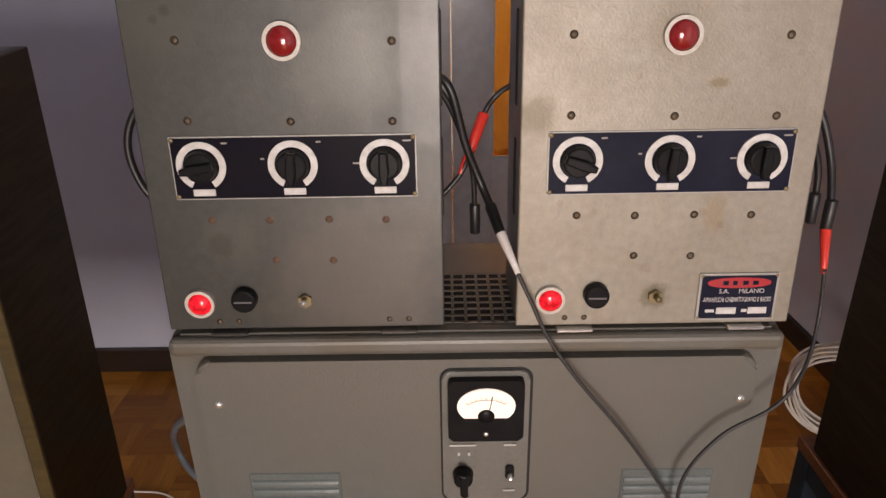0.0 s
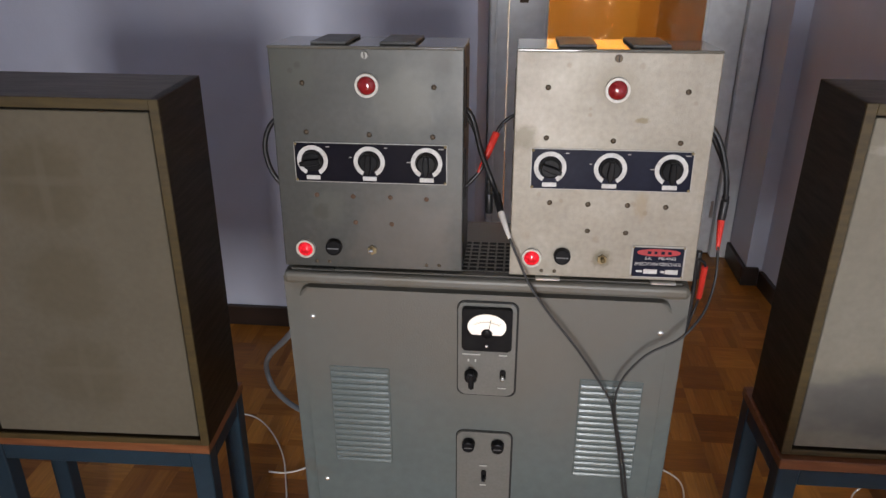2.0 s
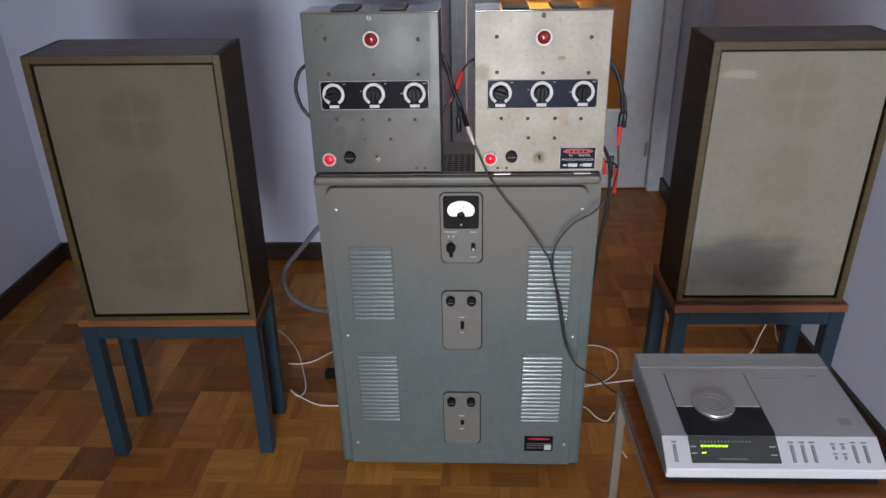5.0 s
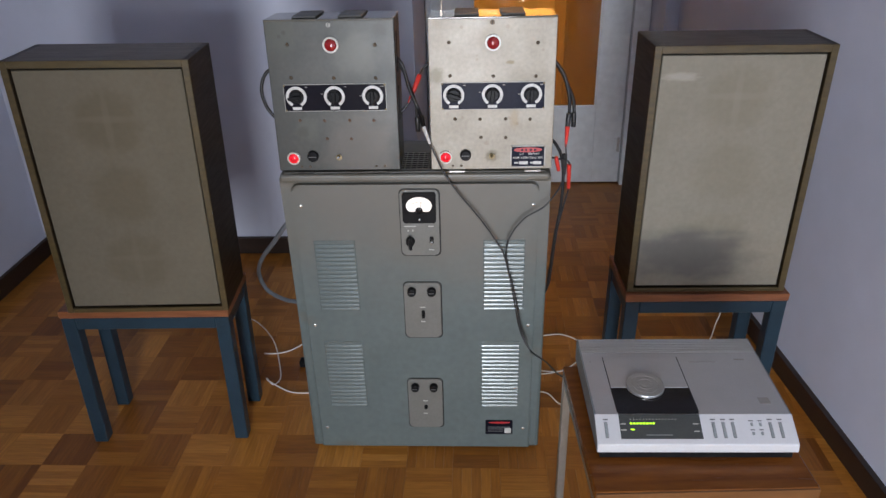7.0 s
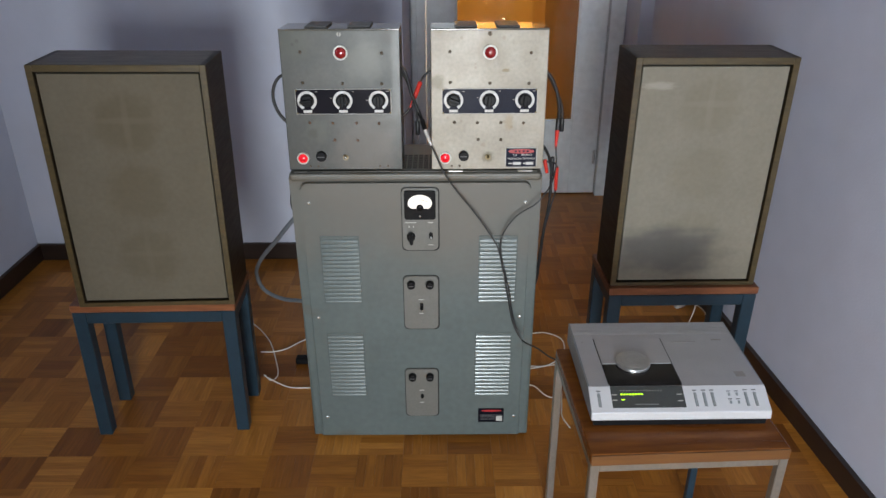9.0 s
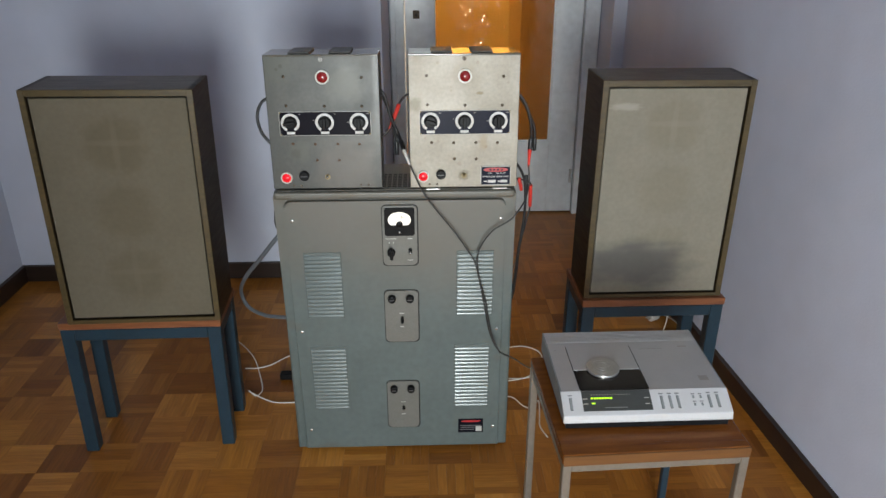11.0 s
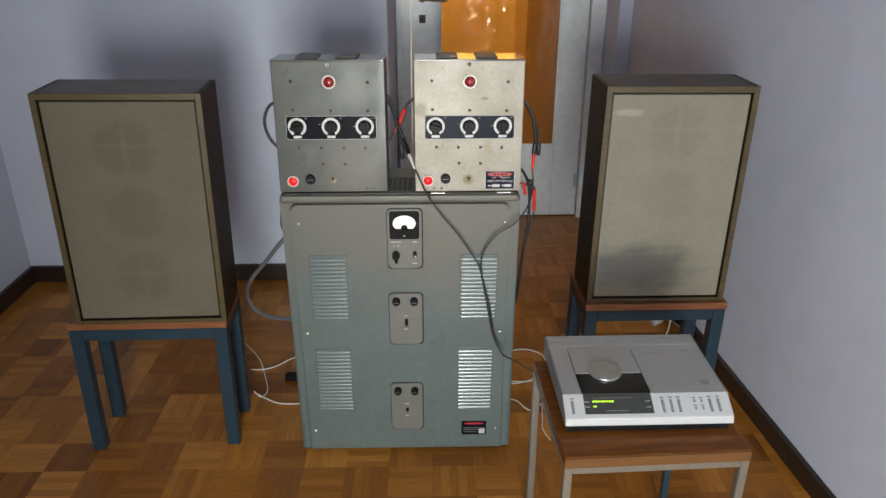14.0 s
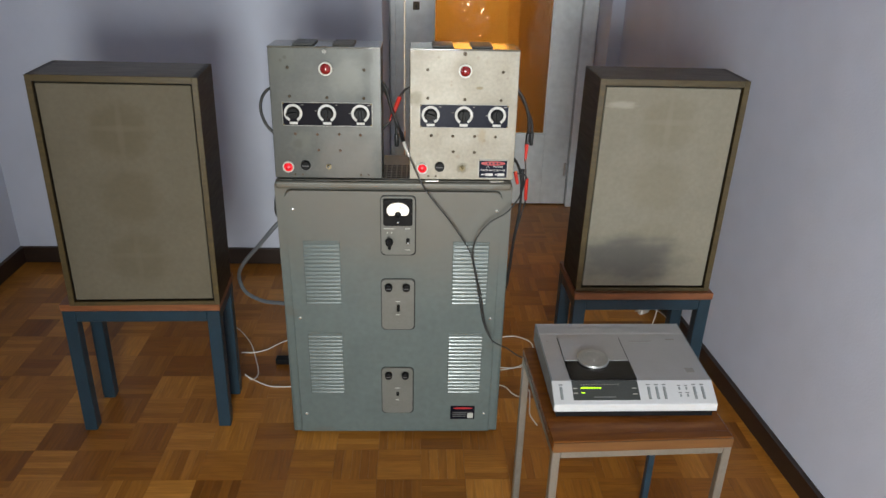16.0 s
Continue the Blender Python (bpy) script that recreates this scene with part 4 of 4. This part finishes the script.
bm = across([(0.212, ZF), (0.212, ZB - 0.004), (CD_, ZB - 0.003), (CD_, ZF)], -CW + 0.003, CW - 0.003)
part("vent_base", bm, M_HOLE, cd)
for i in range(8):
    y = 0.2135 + 0.0054 * i
    part("vent_rib", box(-CW + 0.002, CW - 0.002, y, y + 0.0030, ZB - 0.006, ZB - 0.0002, 0.0004, 1), M_SILVER, cd)


def top_z(y):
    return ZS + (ZB - 0.001 - ZS) * (y - YS) / (0.212 - YS)


def slope_z(y):
    return ZL + (ZS - ZL) * (y - 0.001) / (YS - 0.001)


def on_top(x0, x1, y0, y1, up=0.0008):
    return across([(y0, top_z(y0) - 0.002), (y0, top_z(y0) + up), (y1, top_z(y1) + up), (y1, top_z(y1) - 0.002)], x0, x1)


def on_slope(x0, x1, y0, y1, up=0.0008):
    return across([(y0, slope_z(y0) - 0.002), (y0, slope_z(y0) + up), (y1, slope_z(y1) + up), (y1, slope_z(y1) - 0.002)], x0, x1)


LX0, LX1 = -0.121, 0.010
part("lid_gap", on_top(LX0 - 0.0014, LX1 + 0.0022, 0.05, 0.197, 0.0003), M_HOLE, cd)
lid = part("disc_lid", on_top(LX0, LX1, 0.112, 0.196, 0.0016), M_SILVER, cd, "silver disc compartment lid")
part("lid_edge", on_top(LX0, LX1, 0.1105, 0.112, 0.0022), M_SILVERF, lid)
part("lid_window", on_top(LX0, LX1, YS + 0.001, 0.1105, 0.0014), M_SMOKED, lid, "smoked black window")
part("display", on_slope(LX0, LX1, 0.008, YS - 0.0005), M_DISP, cd, "dark display window")
for i in range(15):
    x = -0.104 + 0.0052 * i
    if i < 8:
        part("segment", on_slope(x, x + 0.0036, 0.0292, 0.0316, 0.0012), M_GREEN, cd, "lit green display segment")
    part("track_mark", on_slope(x + 0.001, x + 0.0022, 0.0358, 0.0374, 0.0012), M_FAINT, cd)
part("segment", on_slope(-0.104, -0.0975, 0.0205, 0.0222, 0.0012), M_GREEN, cd, "lit green display segment")
for x0, x1, y0 in ((-0.12, -0.111, 0.029), (-0.12, -0.111, 0.02), (-0.003, 0.006, 0.029), (-0.003, 0.006, 0.018), (-0.08, -0.038, 0.0125)):
    part("print_bar", on_slope(x0, x1, y0, y0 + 0.0014, 0.0012), M_FAINT if x1 - x0 < 0.02 else M_DARKMARK, cd)
for x in (-0.143, 0.030, 0.046, 0.061, 0.121, 0.137):
    part("button_slot", on_slope(x - 0.0026, x + 0.0026, 0.0095, 0.0325, 0.0006), M_DARKMARK, cd)
    part("button", on_slope(x - 0.0018, x + 0.0018, 0.0103, 0.0317, 0.002), M_GREYSIDE, cd, "slim metal button")
    part("print_bar", on_slope(x - 0.004, x + 0.004, 0.036, 0.0375, 0.0005), M_DARKMARK, cd)
for x in (0.091, 0.105):
    for y in (0.0135, 0.027):
        part("button", on_slope(x - 0.0018, x + 0.0018, y, y + 0.004, 0.0018), M_GREYSIDE, cd, "small grey button")
        part("print_bar", on_slope(x - 0.0035, x + 0.0035, y + 0.0072, y + 0.0084, 0.0005), M_DARKMARK, cd)
part("print_bar", on_top(0.03, 0.078, 0.182, 0.184, 0.0004), M_FAINT, cd)
part("print_bar", on_top(0.112, 0.131, 0.188, 0.192, 0.0004), M_FAINT, cd)
part("print_bar", on_top(0.118, 0.136, 0.07, 0.086, 0.0004), M_FAINT, cd)
part("print_dot", on_top(-0.147, -0.144, 0.183, 0.186, 0.0004), M_FAINT, cd)

pk = thing("disc_clamp", pose(-0.064 + 0.537, 0.034 + 0.112, TZ + top_z(0.112) + 0.0022, 1.7), "round polished aluminium disc lying on the player's lid", "disc")
part("disc", cyl((0, 0, 0), (0, 0, 0.0052), 0.0325, 0.0318, 48, bev=0.0012), M_ALU, pk)
for r in (0.013, 0.022):
    groove = ring(0, 0, r, r + 0.0007, 0.0, 0.0004, k=36)
    bmesh.ops.transform(groove, matrix=Matrix.Translation((0, 0, 0.0057)) @ Matrix.Rotation(radians(90), 4, "X"), verts=groove.verts)
    part("turned_ring", groove, M_SILVER, pk)
part("centre_boss", cyl((0, 0, 0.005), (0, 0, 0.0056), 0.006, seg=24), M_ALU, pk)

# ---- cables ----


def cable(name, pts, r, material, label, plugs=()):
    th = thing(name, pose(0, 0, 0), label, "cable")
    part("lead", tube(pts, r), material, th, smooth=True)
    for p0, p1, r0, r1, m2, say in plugs:
        part("plug", cyl(p0, p1, r0, r1, 14, bev=0.0008), m2, th, say, True)
    return th


cable("amplifier_cable", [(-0.215, 0.645, 0.975), (-0.25, 0.645, 0.962), (-0.266, 0.643, 0.928), (-0.26, 0.643, 0.888), (-0.238, 0.645, 0.858), (-0.215, 0.65, 0.848)], 0.0037, M_CABLE, "thick black cable looped beside the amplifier")
cable("signal_cable", [(0.015, 0.64, 0.992), (0.034, 0.632, 0.978), (0.048, 0.636, 0.925), (0.063, 0.638, 0.885), (0.072, 0.622, 0.866)], 0.0038, M_CABLE, "thick black cable with white plug",
      [((0.071, 0.626, 0.868), (0.0785, 0.590, 0.854), 0.0056, 0.0047, M_CABLE, ""), ((0.0785, 0.591, 0.855), (0.092, 0.560, 0.829), 0.0050, 0.0025, M_WHITEPLUG, "white plug sleeve")])
cable("signal_cable", [(0.015, 0.66, 0.985), (0.036, 0.664, 0.95), (0.055, 0.676, 0.89), (0.0585, 0.68, 0.845)], 0.0028, M_CABLE, "black cable ending in a loose plug",
      [((0.0585, 0.68, 0.85), (0.059, 0.68, 0.818), 0.0056, 0.0052, M_CABLE, "")])
cable("signal_lead", [(0.0915, 0.5605, 0.830), (0.103, 0.556, 0.805), (0.122, 0.550, 0.765), (0.152, 0.545, 0.722), (0.192, 0.541, 0.672), (0.232, 0.538, 0.612), (0.249, 0.536, 0.576), (0.269, 0.536, 0.48), (0.286, 0.536, 0.39),
                      (0.31, 0.52, 0.345), (0.335, 0.42, 0.385), (0.352, 0.31, 0.432), (0.39, 0.27, 0.448)], 0.0018, M_GREYCABLE, "thin dark grey signal lead hanging over the cabinet")
cable("signal_lead", [(0.372, 0.58, 0.82), (0.375, 0.578, 0.775), (0.364, 0.56, 0.738), (0.345, 0.543, 0.715), (0.326, 0.540, 0.694), (0.286, 0.538, 0.668), (0.256, 0.536, 0.622), (0.253, 0.532, 0.57), (0.274, 0.531, 0.48), (0.290, 0.531, 0.39), (0.312, 0.516, 0.34)], 0.0018, M_GREYCABLE,
      "thin dark grey signal lead joining its twin")
cable("signal_cable", [(0.105, 0.685, 0.968), (0.091, 0.682, 0.968), (0.077, 0.68, 0.958), (0.067, 0.68, 0.942), (0.051, 0.66, 0.905), (0.042, 0.655, 0.888), (0.018, 0.65, 0.862)], 0.0026, M_CABLE, "black cable with red plug between the amplifiers",
      [((0.067, 0.68, 0.943), (0.053, 0.664, 0.910), 0.0056, 0.0048, M_REDPLUG, "red plug sleeve"), ((0.053, 0.664, 0.910), (0.043, 0.655, 0.890), 0.0044, 0.0026, M_REDPLUG, "red plug sleeve")])
cable("signal_cable", [(0.33, 0.645, 0.985), (0.349, 0.64, 0.976), (0.368, 0.632, 0.949), (0.379, 0.62, 0.908), (0.379, 0.605, 0.87), (0.3765, 0.600, 0.855)], 0.0037, M_CABLE, "thick black cable with red plug beside the amplifier",
      [((0.378, 0.603, 0.878), (0.376, 0.60, 0.850), 0.0056, 0.0052, M_CABLE, ""), ((0.376, 0.60, 0.851), (0.372, 0.58, 0.815), 0.0052, 0.0024, M_REDPLUG, "red plug sleeve")])
cable("signal_cable", [(0.33, 0.67, 0.98), (0.352, 0.668, 0.968), (0.376, 0.668, 0.93), (0.394, 0.67, 0.89), (0.398, 0.67, 0.86)], 0.0034, M_CABLE, "black cable ending in a loose plug",
      [((0.3975, 0.67, 0.86), (0.398, 0.67, 0.828), 0.0054, 0.0050, M_CABLE, "")])
cable("speaker_cable", [(0.33, 0.72, 0.79), (0.362, 0.735, 0.775), (0.385, 0.74, 0.735), (0.392, 0.742, 0.68), (0.390, 0.742, 0.61), (0.380, 0.742, 0.53), (0.372, 0.745, 0.43), (0.36, 0.75, 0.36), (0.30, 0.755, 0.32)], 0.0036, M_CABLE, "black speaker cable hanging beside the cabinet",
      [((0.392, 0.742, 0.74), (0.394, 0.744, 0.69), 0.0052, 0.0044, M_CABLE, "")])
cable("speaker_cable", [(0.33, 0.73, 0.74), (0.38, 0.735, 0.73), (0.404, 0.74, 0.716), (0.409, 0.765, 0.645), (0.40, 0.765, 0.60), (0.386, 0.76, 0.53), (0.377, 0.755, 0.43), (0.365, 0.755, 0.37), (0.30, 0.76, 0.33)], 0.0022, M_CABLE, "thin black cable with red plug along the cabinet's edge",
      [((0.404, 0.74, 0.714), (0.409, 0.765, 0.645), 0.0052, 0.0046, M_REDPLUG, "red plug sleeve"), ((0.372, 0.735, 0.735), (0.380, 0.738, 0.70), 0.005, 0.0044, M_REDPLUG, "red plug sleeve")])
cable("mains_cable", [(-0.2, 0.742, 0.64), (-0.27, 0.75, 0.572), (-0.348, 0.85, 0.462), (-0.43, 0.98, 0.342), (-0.47, 1.05, 0.257), (-0.451, 1.04, 0.205), (-0.385, 0.98, 0.205), (-0.307, 0.91, 0.235), (-0.2, 0.82, 0.28), (-0.15, 0.742, 0.3)], 0.0062, M_HOSE, "grey mains cable looping behind the cabinet")
cable("amplifier_lead", [(-0.225, 0.7, 0.775), (-0.243, 0.71, 0.76), (-0.253, 0.72, 0.70), (-0.264, 0.72, 0.65), (-0.262, 0.72, 0.61), (-0.23, 0.725, 0.575)], 0.0034, M_CABLE, "thin black lead behind the cabinet")
cable("speaker_wire", [(-0.66, 1.2, 0.004), (-0.58, 1.19, 0.004), (-0.517, 1.139, 0.004), (-0.456, 1.05, 0.004), (-0.418, 0.954, 0.004), (-0.391, 0.862, 0.004), (-0.405, 0.83, 0.004), (-0.43, 0.858, 0.004), (-0.42, 0.84, 0.009), (-0.353, 0.799, 0.004), (-0.297, 0.791, 0.004), (-0.22, 0.80, 0.004)], 0.0019, M_WHITECABLE, "white twin flex on the parquet")
cable("speaker_wire", [(-0.47, 0.985, 0.004), (-0.43, 0.985, 0.004), (-0.39, 1.003, 0.004), (-0.345, 1.05, 0.004), (-0.28, 1.09, 0.004)], 0.0022, M_WHITECABLE, "white twin flex on the parquet")
cable("speaker_wire", [(0.33, 1.06, 0.004), (0.413, 1.086, 0.004), (0.466, 1.089, 0.004), (0.512, 1.045, 0.004), (0.50, 0.96, 0.004), (0.44, 0.90, 0.004), (0.37, 0.90, 0.004), (0.3, 0.9, 0.004)], 0.0019, M_WHITECABLE, "white twin flex on the parquet")
cable("speaker_wire", [(0.30, 0.875, 0.004), (0.39, 0.885, 0.004), (0.45, 0.9, 0.004), (0.58, 0.925, 0.004), (0.704, 0.93, 0.004), (0.81, 0.938, 0.004), (0.86, 0.98, 0.004), (0.90, 1.04, 0.006), (0.918, 1.05, 0.02), (0.905, 1.0, 0.10), (0.893, 0.945, 0.185), (0.862, 0.87, 0.32), (0.852, 0.847, 0.45)], 0.0019, M_WHITECABLE, "white twin flex rising behind the loudspeaker")
cable("speaker_wire", [(0.32, 0.80, 0.004), (0.385, 0.797, 0.004), (0.415, 0.752, 0.004), (0.44, 0.74, 0.004), (0.466, 0.775, 0.004), (0.458, 0.70, 0.004), (0.452, 0.652, 0.004), (0.466, 0.602, 0.004)], 0.0019, M_WHITECABLE, "white twin flex on the parquet")
# coil of white flex hanging behind the loudspeaker
coil = thing("cable_coil", pose(0.915, 1.36, 0.1245, 0, 0, -30), "coil of white flex standing on the parquet behind the loudspeaker", "cable")
for i in range(10):
    rr = 0.094 + 0.006 * (i % 4)
    pts = [((rr + 0.006 * math.sin(3 * q + i)) * math.cos(q), 0.006 * (i - 5) + 0.005 * math.sin(2 * q + i * 0.9), rr * 1.06 * math.sin(q)) for q in [2 * math.pi * k / 14 for k in range(15)]]
    part("loop", tube(pts, 0.0032, 8, 4), M_WHITECABLE, coil, smooth=True)

# a small white plug on the floor behind the stand
wp = thing("white_plug", pose(0.967, 1.262, 0.0, 0, 0, 25), "small white plastic plug lying on the parquet by the baseboard", "plug")
part("plug_body", cyl((-0.022, 0, 0.0155), (0.014, 0, 0.0155), 0.0155, 0.0135, 20, bev=0.003), M_WHITEPLUG, wp, smooth=True)
part("plug_collar", cyl((0.013, 0, 0.0155), (0.026, 0, 0.0155), 0.008, 0.006, 14), M_WHITEPLUG, wp, smooth=True)
for yy in (-0.0065, 0.0065):
    part("plug_pin", cyl((-0.036, yy, 0.0155), (-0.021, yy, 0.0155), 0.0022, seg=10), M_ALU, wp)
part("plug_lead", tube([(0.025, 0, 0.0155), (0.045, 0.002, 0.008), (0.06, -0.02, 0.003), (0.05, -0.07, 0.003), (0.0, -0.13, 0.003), (-0.04, -0.2, 0.003)], 0.0022), M_WHITECABLE, wp, smooth=True)

# ---- parquet blocks ----
SQ, NS = 0.117, 5
bm = bmesh.new()
for i in range(NS):
    a = -SQ / 2 + SQ * i / NS
    x0, x1, y0, y1 = -SQ / 2 + 0.0001, SQ / 2 - 0.0001, a + 0.00005, a + SQ / NS - 0.00005
    lo = [bm.verts.new((x, y, -0.005)) for x, y in ((x0, y0), (x1, y0), (x1, y1), (x0, y1))]
    hi = [bm.verts.new((x, y, 0.0)) for x, y in ((x0 + 0.0001, y0 + 0.0001), (x1 - 0.0001, y0 + 0.0001), (x1 - 0.0001, y1 - 0.0001), (x0 + 0.0001, y1 - 0.0001))]
    bm.faces.new(hi)
    for k in range(4):
        bm.faces.new((lo[k], lo[(k + 1) % 4], hi[(k + 1) % 4], hi[k]))
block = link_mesh("parquet_block", bm, M_PARQ)
floor = bpy.data.objects["floor"]
near, far = [], []
for i in range(-16, 14):
    for j in range(-24, 22):
        x, y = 0.0685 + SQ * i, 0.0935 + SQ * j
        if x < X_LEFT - 0.05 or x > 1.46 or y > Y_DOOR + 0.06:
            continue
        (near if -1.4 < x < 1.1 and 0.27 < y < 1.75 else far).append((i, j, x, y))
for i, j, x, y in near:
    shared("parquet_block", block, floor, pose(x, y, random.uniform(-0.0004, 0.0002), 0, 0, 90 * ((i + j + 1) % 2)))
verts, faces = [], []
bv = [v.co.copy() for v in block.vertices]
bf = [tuple(p.vertices) for p in block.polygons]
for i, j, x, y in far:
    m = pose(x, y, random.uniform(-0.0004, 0.0002), 0, 0, 90 * ((i + j + 1) % 2))
    o = len(verts)
    verts += [tuple(m @ v) for v in bv]
    faces += [tuple(o + k for k in f) for f in bf]
me = bpy.data.meshes.new("parquet_field")
me.from_pydata(verts, [], faces)
me.materials.append(M_PARQ)
fld = new("parquet_field", me)
fld.parent = floor
tagged(fld, kind="stuff")
